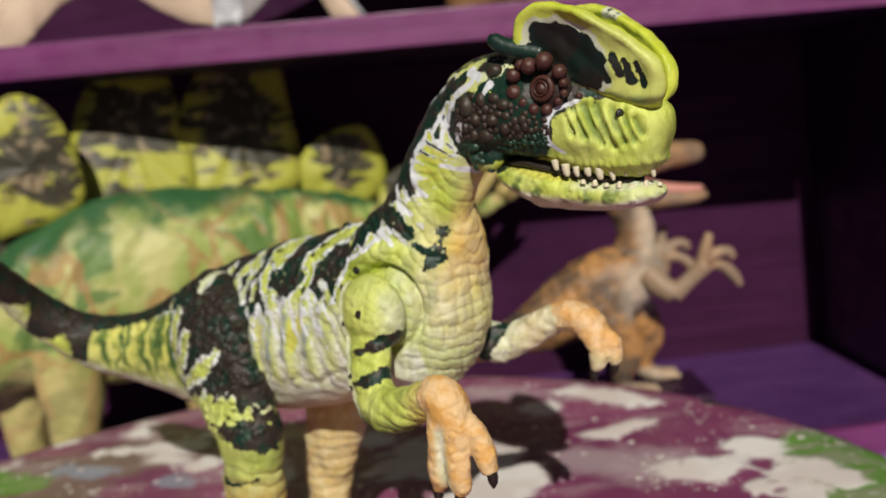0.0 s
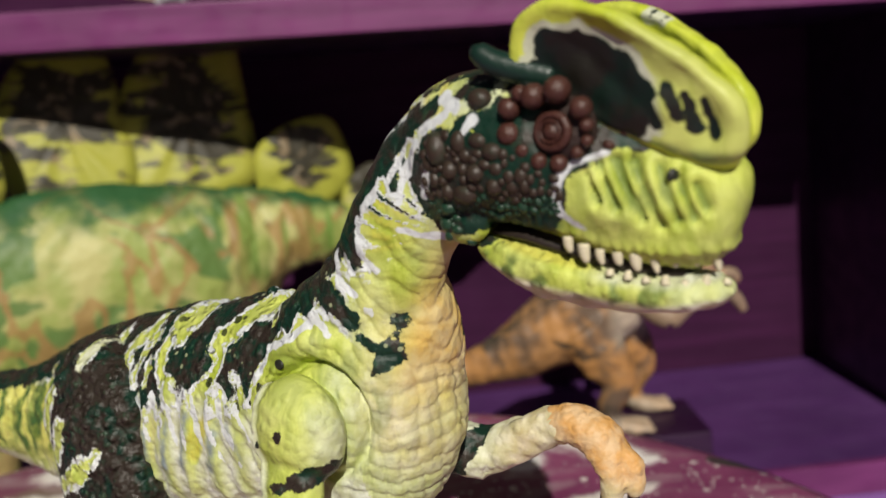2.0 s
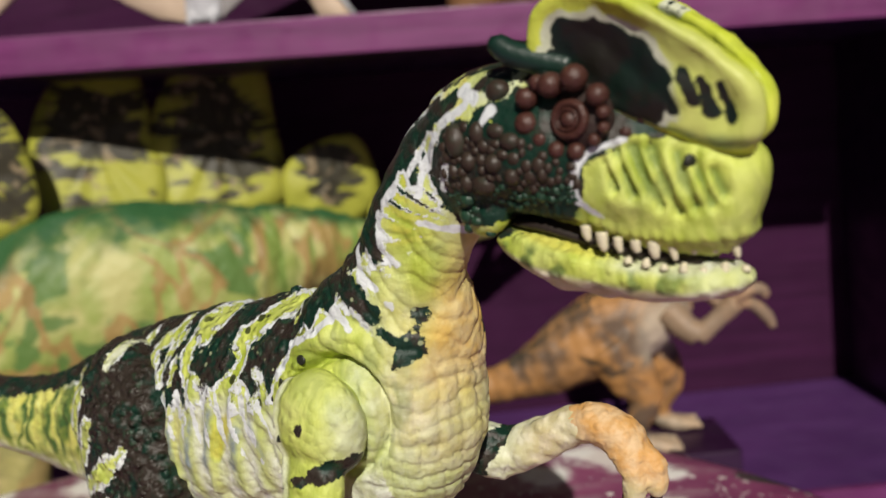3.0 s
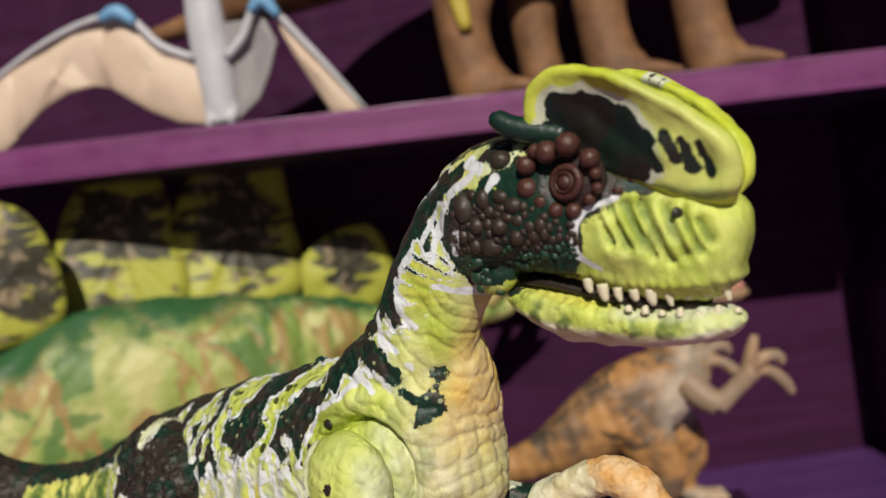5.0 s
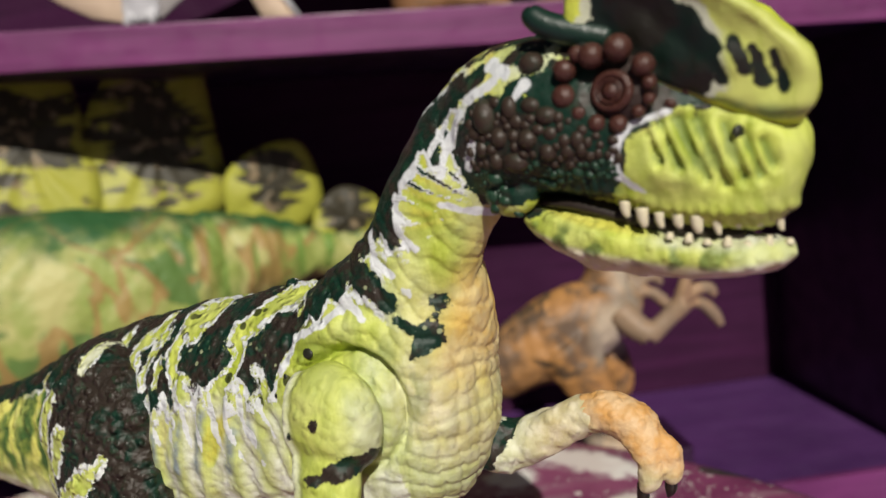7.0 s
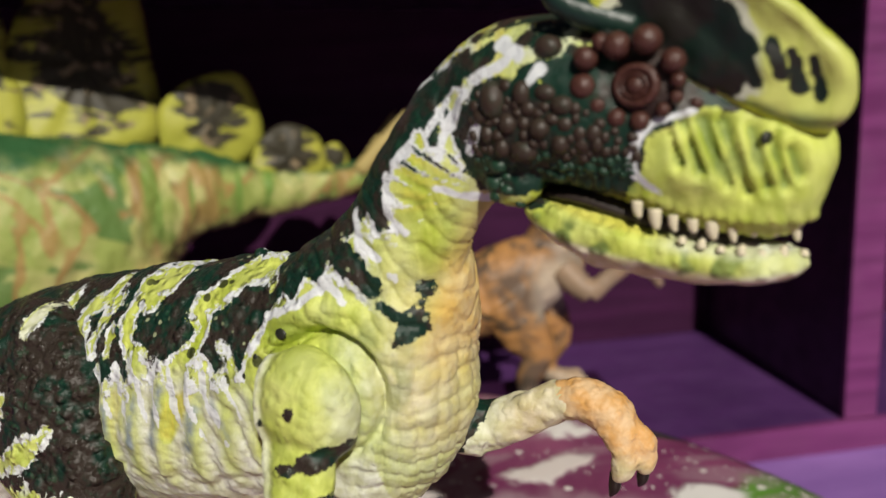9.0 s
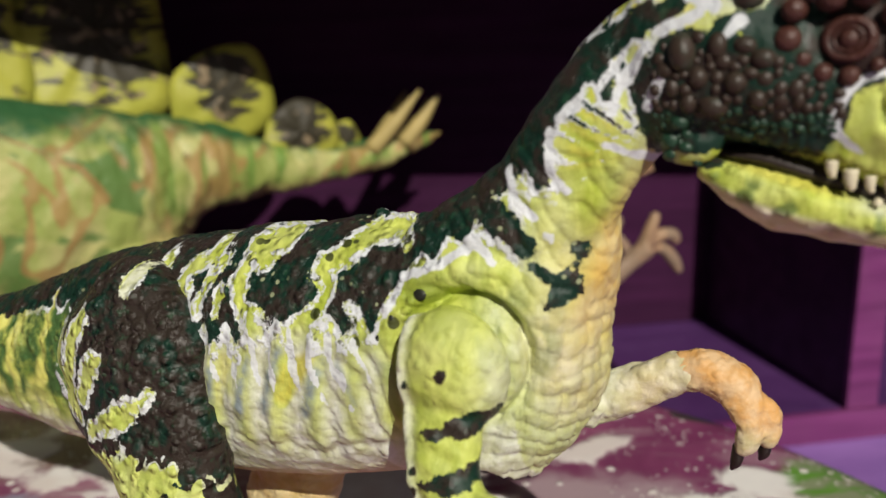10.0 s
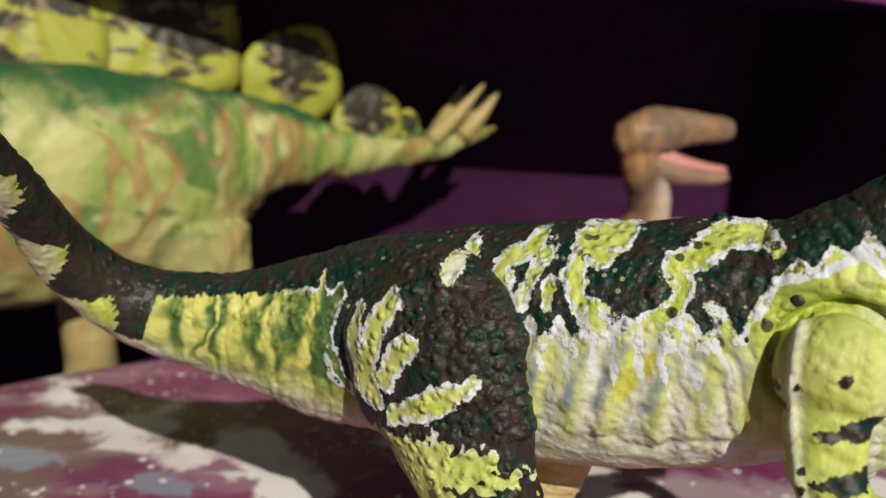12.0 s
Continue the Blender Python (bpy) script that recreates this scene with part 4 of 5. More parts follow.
for _ in range(3000):
    kx, kz = r.uniform(37.5, 56.0), r.uniform(97.6, 108.5)
    size = np.interp(kx, [38, 44, 50, 57], [1.05, 1.3, 1.1, 0.85]) * r.uniform(0.45, 1.1) * np.interp(kz, [97.5, 100.5, 102], [0.5, 0.62, 1.0])
    if math.hypot(kx - EX, kz - EZ) < 4.6 or chain(np.array([kx]), np.array([kz]), [(39, 98.6, 1.6), (40.6, 104.4, 3.8), (46, 103.2, 4.4), (51.6, 101.8, 3.0), (52.4, 100.4, 1.8)])[0] < 0:
        continue
    if any(math.hypot(kx - a, kz - b) < 0.68 * (size + c) for a, b, c in made):
        continue
    made.append((kx, kz, size))
    knob(kx, kz, size, GREEN_KNOB if kz < 100.8 + 0.5 * math.sin(kx) else KNOB, r.uniform(0.35, 0.7), flat=r.uniform(0.85, 1.05))
for kx, kz, kr in ((45.9, 111.4, 1.3), (60.6, 107.0, 0.75), (62.9, 106.6, 0.65), (59.4, 105.8, 0.55), (60.2, 108.2, 0.5)):
    knob(kx, kz, kr, KNOB if kx < 50 else EYE_RING, 0.1)
knob(65.4, 102.6, 0.8, INK, 0.3, "nostril", 0.5)
for kx, kz, kr in ((12.7, 79.8, 0.75), (9.6, 77.0, 0.45), (8.0, 74.4, 0.4)):
    knob(kx, kz, kr, INK, 0.5, "paint_dot", 0.35)


# arms
def fields(me, **kw):
    d = dict(br=0.0, ws=0.0, dk=-6.0, wh=0.0, og=0.0, cr=0.0, gr=0.0, sp=0.0, peb=0.35)
    d.update(kw)
    paint(me, **d)


def near_arm():
    arm = new("arm")
    arm.parent = toy
    tagged(arm, "near arm with rounded shoulder and orange hand")

    def dome(bm):
        ball(bm, 18.1, -8.8, 72.6, 7.0, 4.8, 7.1, 28)
    me = limb("upper_arm", [[(18.0, -9.8, 70, 5.0, 2.6), (18.2, -11.0, 66, 4.7, 2.9), (19.2, -12.2, 61.5, 4.2, 3.2), (22.0, -13.4, 57.2, 4.0, 3.5), (25.2, -14.0, 55.8, 3.3, 3.3)], [(24, -14.2, 57, 4.2, 4.0), (29, -15, 58, 3.7, 3.5), (34.5, -15.6, 60.4, 3.3, 3.1), (38.2, -16, 62, 2.9, 2.9)]], extra=dome)
    p = points(me)
    x, y, z = p.T
    seam = np.abs(x - (13.8 + 0.06 * (74 - z) + 0.012 * (74 - z) ** 2))
    shift(me, p, 0.15 * wob(p, 5, 31) + 0.6 * np.exp(-(seam / 0.5) ** 2) * gate(-y, 8, 10) + 0.3 * grooves((z + 0.4 * x) / 2.4) * box(x, z, 26, 36, 54, 62, 1.5))
    dk = chain(x, z, [(18.2, 66.6, 0.6), (21.5, 67.8, 1.4), (25.5, 69.2, 1.1)])
    dk = np.maximum(dk, chain(x, z, [(18.2, 61.4, 0.6), (21.6, 62.4, 1.4), (26, 63.6, 0.9)]))
    dk = np.maximum(dk, np.maximum(chain(x, z, [(19.4, 73.6, 0.8)]), chain(x, z, [(14.6, 71.4, 0.75)])))
    for dot in ((12.4, 70.6, 0.7), (13.2, 68.4, 0.7), (16.6, 62.4, 0.7), (16.6, 60.2, 0.6)):
        dk = np.maximum(dk, chain(x, z, [dot]))
    fields(me, dk=dk - 0.1, cr=np.clip(0.5 * gate(x, 21.5, 25) * gate(z, 64, 68) + 0.8 * np.exp(-(seam / 1.0) ** 2) + 0.05, 0, 1), gr=0.7 * box(x, z, 18, 33, 52, 56.5, 1.2), og=0.5 * gate(x, 32, 37))
    part("upper_arm", me, SKIN, arm)
    rows = [[(37, -16, 62.2, 3.0, 3.1), (40.4, -16.2, 61.8, 3.3, 3.4), (42.0, -16.4, 57, 3.3, 3.0), (42.0, -16.6, 53.5, 2.8, 2.4)],
            [(39.8, -17.6, 60, 1.9, 1.8), (39.6, -18.0, 54, 2.0, 1.9), (39.0, -18.0, 49.5, 1.9, 1.8), (38.1, -17.8, 46.8, 1.1, 1.1)],
            [(41.5, -17.4, 59, 1.6, 1.6), (42.6, -17.6, 53, 2.1, 2.0), (42.8, -17.6, 49, 2.0, 1.9), (42.6, -17.6, 46.8, 1.2, 1.2)],
            [(42.5, -15.6, 60, 1.6, 1.6), (45.2, -15.4, 56.5, 1.9, 1.9), (46.8, -15.4, 53, 1.8, 1.8), (47.2, -15.4, 50.3, 1.2, 1.2)]]
    me = limb("hand", rows, 0.3)
    p = points(me)
    x, y, z = p.T
    shift(me, p, 0.11 * grooves((z - 0.5 * x + 0.6 * wob(p, 3, 34)) / 1.5, 3) * gate(x, 39, 44) + 0.12 * wob(p, 4, 33))
    fields(me, og=np.clip(0.95 - 0.8 * box(x, z, 40.2, 42.2, 47, 58, 0.8), 0, 1), cr=0.9 * box(x, z, 39.8, 42.4, 46, 59, 0.8))
    hand = part("hand", me, SKIN, arm, "orange painted three-fingered hand")
    for a in ((37.9, -18, 47.2, 37.6, 44.6), (42.5, -17.8, 47.2, 43.6, 44.8), (47.6, -15.4, 50.8, 47.6, 48.0)):
        bm = bmesh.new()
        loft(bm, [(a[0], a[1], a[2] + 0.8, 0.8, 0.8), (a[0] + 0.1, a[1], (a[2] + a[4]) / 2, 0.85, 0.85), (a[3], a[1], a[4], 0.2, 0.2)], n=4, around=10)
        part("claw", bm, CLAW, hand)


def far_arm():
    arm = new("arm")
    arm.parent = toy
    tagged(arm, "far arm with dark bands and orange hand")
    me = limb("upper_arm", [[(12, 11, 70, 6, 5), (15, 15, 65, 5.2, 4.6), (20, 18, 60.5, 4.3, 4.0), (25, 20, 58.8, 3.8, 3.6)], [(23.5, 20, 59, 3.6, 3.5), (29, 21.4, 61.4, 3.4, 3.2), (34, 22.4, 64, 3.0, 2.9), (37, 22.8, 65, 2.6, 2.6)]])
    p = points(me)
    x, y, z = p.T
    shift(me, p, 0.2 * wob(p, 5, 41) + 0.07 * grooves((x + z * 0.4) / 2.6))
    u = x * 0.8 - (z - 64) * 0.6
    dk = np.maximum(1.2 - np.abs(u - 16.0), 1.7 - np.abs(u - 20.6))
    fields(me, dk=np.where(x < 26, dk, -5), cr=0.85, og=0.3 * gate(x, 24, 32))
    part("upper_arm", me, SKIN, arm)
    rows = [[(35, 22.6, 64.6, 2.7, 2.7), (38.5, 23, 65.2, 2.9, 3.0), (42, 23.4, 63.6, 2.9, 3.4), (44.4, 23.6, 60.6, 2.3, 3.2)],
            [(42, 21.8, 63, 1.8, 1.7), (44.4, 21.8, 59.4, 1.8, 1.7), (44.2, 21.8, 56.6, 1.6, 1.5), (43.4, 21.6, 55.2, 0.9, 0.9)],
            [(43, 24, 63, 1.8, 1.7), (46, 24.0, 60.4, 1.8, 1.8), (46.6, 24.0, 57.6, 1.6, 1.6), (46.4, 24.2, 55.8, 0.9, 0.9)],
            [(41, 25.6, 62.6, 1.4, 1.4), (43, 26.4, 59, 1.3, 1.3), (43.4, 26.6, 56, 0.9, 0.9)]]
    me = limb("hand", rows, 0.3)
    p = points(me)
    x, y, z = p.T
    shift(me, p, 0.1 * grooves((x - z + 0.6 * wob(p, 3, 44)) / 1.7, 3) * gate(z, 55, 60) + 0.12 * wob(p, 4, 43))
    fields(me, og=np.clip(0.35 + 0.6 * gate(z + 0.6 * x, 84, 88), 0, 1), cr=0.8)
    hand = part("hand", me, SKIN, arm, "orange painted hand with dark claw")
    for a in ((43.4, 21.6, 55.4, 42.6, 52.6), (46.3, 24.2, 56.0, 45.6, 53.6)):
        bm = bmesh.new()
        loft(bm, [(a[0], a[1], a[2] + 0.8, 0.8, 0.8), (a[0] - 0.2, a[1], (a[2] + a[4]) / 2, 0.8, 0.8), (a[3], a[1], a[4], 0.2, 0.2)], n=4, around=10)
        part("claw", bm, CLAW, hand)


near_arm()
far_arm()


# legs
def leg(sign):
    ob = new("leg")
    ob.parent = toy
    near = sign < 0
    tagged(ob, "near hind leg with dark bumpy thigh" if near else "far hind leg in pale orange cream")
    if near:
        rows = [[(-38, -5.6, 76.5, 6, 3), (-36.0, -8.6, 71, 13.0, 6), (-33.5, -10.2, 62.5, 15.4, 6.6), (-28.2, -11.0, 52.5, 11.8, 6.6), (-23.4, -12, 43.5, 8.7, 6.2), (-24.0, -12, 34, 7.6, 5.8), (-25.0, -12, 26, 7.6, 5.8), (-25.6, -12, 15, 7.4, 5.6), (-25, -12, 6, 6.6, 6), (-24, -12, 2, 5.5, 6)]]
        fx, fy = -25, -12
    else:
        rows = [[(-20, 9, 58, 9, 5), (-22.5, 12, 48, 9.5, 5.8), (-27, 13.6, 36, 8.4, 5.6), (-32, 14, 24, 6.6, 5.2), (-34, 14, 12, 5.8, 5), (-33.4, 14, 3, 5.5, 5.4)]]
        fx, fy = -33, 14
    toes = [[(fx, fy, 4, 4, 4.5), (fx + 9, fy + o * 0.5, 3.4, 3.2, 3.0), (fx + 19, fy + o, 2.6, 2.4, 2.4), (fx + 24, fy + o * 1.1, 2.0, 1.6, 1.8)] for o in (-9, 0, 9)]
    toes = [[(a, b, max(c, d + 0.1), d, e) for a, b, c, d, e in t] for t in toes]
    me = limb("thigh_and_foot", rows + toes, 0.42, around=30)
    p = points(me)
    x, y, z = p.T
    if near:
        r = np.random.RandomState(8)
        spots = []
        for _ in range(700):
            a, b, c = r.uniform(-46, -15), r.uniform(46, 77), r.uniform(0.5, 1.15)
            if all(math.hypot(a - q[0], b - q[1]) > 0.9 * (c + q[2]) for q in spots):
                spots.append((a, b, c))
        d = 0.66 * pebbles(x, z, spots) * gate(-y, 8, 12) * gate(x + 0.35 * (z - 60), -36, -32) + 0.3 * wob(p, 12, 51)
        d += 0.5 * grooves((z + 0.2 * x + 0.6 * wob(p, 9, 52)) / 3.2) * gate(-z, -42, -36)
        shift(me, p, d)
        dk = np.minimum((z - 50.6 - 1.6 * wob(p, 4, 54)) * 1.2, 4.0)
        dk = np.maximum(dk, chain(x, z, [(-24.6, 47.6, 0.9), (-20.5, 46.6, 2.3), (-17.5, 46.4, 3.6), (-14, 44.8, 2.8)]) + 0.9 * wob(p, 3, 55))
        dk = np.minimum(dk, -chain(x, z, [(-33, 51.8, 1.2), (-29, 51.4, 2.4), (-24.5, 51.6, 2.7), (-22, 52.4, 1.6)]) - 1.2 * wob(p, 2.6, 56))
        for rows2 in ([(-49.4, 68, 0.8), (-49, 60, 1.3)], [(-44.6, 68.5, 1.4), (-44.8, 64, 1.7), (-42.6, 59, 2.5), (-39.5, 57, 1.9)], [(-38.6, 71.6, 1.9), (-40.7, 66.3, 2.0), (-42, 61, 2.2)], [(-34.4, 66.2, 1.8), (-36.8, 63.5, 2.1), (-38.4, 60, 1.7)],
                      [(-24.5, 62.8, 1.1), (-28.8, 59.6, 2.1), (-35.8, 55.8, 1.5)], [(-38, 52, 1.0), (-33.5, 51.2, 1.2)], [(-36, 50, 0.9), (-31, 49.6, 1.0)], [(-31, 77, 1.6), (-30.2, 75.6, 1.0)]):
            dk = np.minimum(dk, -chain(x, z, rows2))
        dk = np.maximum(dk, chain(x, z, [(-33, 37, 0.4), (-24, 34.6, 1.0), (-17, 36.4, 0.5)]) - 0.4)
        edge = np.abs(x - np.interp(z, [44, 56.6, 63, 70.7, 75], [-14.6, -17.4, -19.6, -23.4, -31]))
        fields(me, dk=dk, wh=0.95 * gate(z, 52, 55) * (edge > 1.2), cr=0.1 + 0.75 * (edge < 1.0) * gate(z, 48, 52), og=0.6 * gate(-z, -40, -30), gr=0.25 * gate(-z, -46, -42), br=0.06, peb=gate(z, 44, 50) * 0.8 + 0.2)
    else:
        shift(me, p, 0.3 * wob(p, 8, 53) + 0.25 * grooves(z / 2.8))
        fields(me, cr=0.55, og=0.55)
    part("thigh_and_foot", me, SKIN, ob)
    for o in (-9, 0, 9):
        bm = bmesh.new()
        loft(bm, [(fx + 23.4, fy + o * 1.08, 2.2, 1.3, 1.3), (fx + 26, fy + o * 1.12, 1.8, 1.1, 1.1), (fx + 28.6, fy + o * 1.16, 0.8, 0.3, 0.3)], n=4, around=10)
        part("claw", bm, CLAW, ob)


leg(-1)
leg(1)


# ---- the plated toy dinosaur on the cabinet floor ----
def plated_toy():
    ob = thing("plated_toy_dinosaur", pose(0.0466, 0.502, 0.0, 0, 0, 19.45), "green and cream plated toy dinosaur standing on the cabinet floor", "toy")
    bm = bmesh.new()
    rows = [(3, 0, 137, 2, 2), (-14, 0, 133, 5, 4), (-31, 0, 129, 7, 6), (-60, 0, 126, 9, 8), (-95, 0, 127, 13.5, 11), (-125, 0, 130, 22, 17), (-155, 0, 123, 36, 24), (-190, 0, 117, 46, 28), (-225, 0, 116, 48, 28),
            (-250, 0, 113, 45, 26), (-275, 0, 108, 36, 22), (-300, 0, 99, 26, 17), (-325, 0, 90, 17, 13), (-345, 0, 84, 13, 11), (-362, 0, 79, 8, 8), (-372, 0, 76, 3, 4)]
    loft(bm, rows, n=5, around=30)
    for lx, ly, top, w in ((-262, -15, 80, 16), (-288, 15, 78, 15), (-158, -15, 85, 21), (-196, 15, 80, 18)):
        loft(bm, [(lx, ly, top + 14, w, 12), (lx, ly * 1.15, top - 8, w * 0.9, 11), (lx - 3, ly * 1.2, top - 35, w * 0.68, 9.5), (lx - 3, ly * 1.2, 20, w * 0.62, 9), (lx - 5, ly * 1.2, 8, w * 0.74, 11), (lx - 5, ly * 1.2, 3.4, w * 0.70, 10.5)], n=4, around=18)
    me = fused("body", bm, 1.3, 8)
    p = points(me)
    x, y, z = p.T
    mid = np.interp(x, [r[0] for r in rows[::-1]], [r[2] for r in rows[::-1]])
    hh = np.interp(x, [r[0] for r in rows[::-1]], [r[3] for r in rows[::-1]])
    shift(me, p, 0.7 * wob(p, 22, 61) + 0.8 * grooves((x + 0.3 * z + 2 * wob(p, 25, 62)) / 9.0) * gate(x, -190, -150))
    paint(me, up=np.clip((z - mid) / hh, -1.5, 1.5), st=gate(x, -165, -135))
    part("body", me, STEG, ob)

    def plate(rim, y, material=PLATE, name="plate", thick=2.2):
        lean = 0.25 if y > 12 else 0.0
        loop = spline(rim + [rim[0]], 6)[:-1]
        c = loop.mean(0)
        bm = bmesh.new()
        rows = []
        for side in (-1, 1):
            seq = [(0.0, thick * 1.2), (0.45, thick), (0.8, thick * 0.7), (1.0, 0.3)]
            for r, th in (seq if side < 0 else seq[::-1]):
                rows.append([bm.verts.new(((c[0] + (a - c[0]) * r) * 0.001, (y + lean * (c[1] + (b - c[1]) * r - 150) + side * th + 0.6 * math.sin(a * 0.3 + b * 0.2)) * 0.001, (c[1] + (b - c[1]) * r) * 0.001)) for a, b in loop])
        for a, b in zip(rows, rows[1:]):
            for k in range(len(a)):
                bm.faces.new((a[k], a[k - 1], b[k - 1], b[k]))
        bmesh.ops.remove_doubles(bm, verts=bm.verts[:], dist=1e-6)
        bmesh.ops.recalc_face_normals(bm, faces=bm.faces)
        ob2 = part(name, bm, material, ob)
        q = points(ob2.data)
        n = len(loop)
        k = np.hypot(q[:, 0] - c[0], (q[:, 2] - c[1] - 4) * 0.8)
        paint(ob2.data, mid=1.0 - k / (0.55 * max(np.ptp(loop[:, 0]), np.ptp(loop[:, 1]))))

    for y, rim in ((-6, [(-282, 150), (-286, 185), (-268, 216), (-248, 208), (-240, 178), (-246, 158)]),
                   (15, [(-240, 156), (-246, 180), (-238, 212), (-216, 236), (-195, 234), (-188, 200), (-187, 160), (-212, 154)]),
                   (16, [(-188, 152), (-193, 180), (-182, 214), (-156, 238), (-133, 236), (-129, 196), (-131, 156), (-160, 148)]),
                   (10, [(-132, 148), (-130, 170), (-110, 182), (-90, 180), (-84, 150), (-104, 138)]),
                   (-3, [(-96, 134), (-90, 150), (-76, 158), (-60, 150), (-58, 132), (-76, 128)]),
                   (3, [(-62, 130), (-58, 142), (-48, 146), (-42, 136), (-46, 128)]),
                   (-3, [(-306, 118), (-306, 146), (-294, 164), (-280, 150), (-278, 124)]),
                   (3, [(-332, 100), (-332, 120), (-322, 132), (-312, 122), (-310, 104)])):
        plate(rim, y)
    for x0, z0, x1, z1, y0, y1 in ((-40, 131, -17, 160, -4, -14), (-21, 133, -4, 157, -3, -10), (-34, 131, -10, 158, 4, 14), (-16, 133, 2, 154, 3, 10)):
        bm = bmesh.new()
        loft(bm, [(x0, y0, z0, 4.5, 4), ((x0 + x1) / 2, (y0 + y1) / 2, (z0 + z1) / 2 - 1, 3.6, 3.2), (x1, y1, z1, 0.6, 0.6)], n=5, around=12)
        part("spike", bm, SPIKE, ob, "tan tail spike")


plated_toy()


# ---- the orange and brown toy dinosaur ----
def raptor_toy():
    ob = thing("raptor_toy", pose(0, 0.385, 0.0), "orange and brown toy dinosaur with an open pink mouth", "toy")
    bm = bmesh.new()
    loft(bm, [(-62, 14, 66, 1.5, 1.5), (-35, 9, 68, 3, 3), (-5, 4, 71, 5.5, 5), (20, 2, 76, 9, 8), (40, 0, 84, 14.5, 11), (58, 0, 92, 17.5, 13), (74, 0, 98, 16, 12.5), (86, 0, 103, 11, 10), (93, 0, 106, 5, 5)], n=5, around=24)
    loft(bm, [(72, 0, 100, 11, 9), (80, 0, 111, 9.5, 8), (80, 0, 122, 8.6, 7), (76, 0, 134, 8.6, 7), (74, 0, 142, 8, 7)], n=5, around=20)
    loft(bm, [(63, 0, 143, 3, 4), (69, 0, 146, 9, 8), (80, 0, 149, 10, 9), (92, 0, 151, 7.6, 7.4), (104, 0, 151.5, 5.6, 5.8), (112, 0, 151, 4.2, 4.2), (115, 0, 150.6, 1.5, 2)], n=5, around=20)
    for ly in (-9, 9):
        kx = -6 if ly < 0 else 8
        loft(bm, [(64 + kx, ly, 90, 12, 7), (72 + kx, ly * 1.1, 76, 10.5, 6.5), (77 + kx, ly * 1.2, 66, 6.5, 5.5), (72 + kx, ly * 1.2, 56, 5, 4.6), (73 + kx, ly * 1.2, 48.5, 4.2, 5)], n=4, around=16)
        for o in (-5, 0, 5):
            loft(bm, [(72 + kx, ly * 1.2, 48, 3, 3), (80 + kx, ly * 1.2 + o * 0.7, 47.2, 2.6, 2.4), (89 + kx, ly * 1.2 + o, 46.3, 1.4, 1.5)], n=3, around=10)
    me = fused("body", bm, 0.9, 6)
    p = points(me)
    x, y, z = p.T
    shift(me, p, 0.4 * wob(p, 12, 71))
    pale = np.clip(box(x, z, 70, 92, 82, 104, 5) * 0.8 + box(x, z, 74, 100, 108, 132, 5) * gate(x, 76, 84) * 0.8 + 0.6 * gate(-z, -54, -50), 0, 1)
    paint(me, pale=pale, buff=np.clip(gate(z, 138, 144) * 0.55, 0, 1))
    part("body", me, RAPTOR, ob)
    bm = bmesh.new()
    loft(bm, [(77, 0, 138, 6, 6), (85, 0, 134, 5.6, 6.4), (97, 0, 131.8, 4.2, 5.2), (108, 0, 131.2, 3.2, 4.2), (114, 0, 131.6, 1.6, 2)], n=5, around=18)
    jaw = part("lower_jaw", bm, RAPTOR, ob, "buff lower jaw")
    paint(jaw.data, pale=0.2, buff=0.7)
    bm = bmesh.new()
    loft(bm, [(80, 0, 140, 5.0, 5.4), (90, 0, 137.4, 3.6, 5.4), (102, 0, 135.4, 2.4, 4.4), (112, 0, 134.6, 1.6, 3.0)], n=5, around=16)
    part("mouth", bm, PINK, ob, "pink inside of the open mouth")
    for ly, fx in ((-13, 0), (14, -10)):
        rows = [[(82 + fx, ly * 0.7, 101, 6, 4.8), (87 + fx, ly, 95, 5.4, 4.6), (92 + fx, ly * 1.2, 91, 4.4, 4.0)], [(91 + fx, ly * 1.2, 90.5, 4.2, 3.8), (99 + fx, ly * 1.25, 97, 3.7, 3.4), (106 + fx, ly * 1.3, 103, 4.2, 4.2)],
                [(104 + fx, ly * 1.3, 103, 2.8, 2.6), (106.5 + fx, ly * 1.4, 111, 2.6, 2.5), (108.5 + fx, ly * 1.4, 117, 1.7, 1.7)],
                [(105 + fx, ly * 1.25, 104, 2.8, 2.6), (112 + fx, ly * 1.25, 107.5, 2.6, 2.6), (117 + fx, ly * 1.25, 107, 2.4, 2.4), (118.5 + fx, ly * 1.25, 103.6, 1.5, 1.5)],
                [(105 + fx, ly * 1.1, 102, 2.8, 2.6), (113 + fx, ly * 1.05, 101.5, 2.6, 2.5), (119 + fx, ly, 96, 2.7, 2.6), (122 + fx, ly, 90.5, 1.6, 1.6)]]
        me = limb("arm", rows, 0.7)
        paint(me, pale=0.35, buff=0.55)
        part("arm", me, RAPTOR, ob, "thin buff arm with clawed fingers")


raptor_toy()


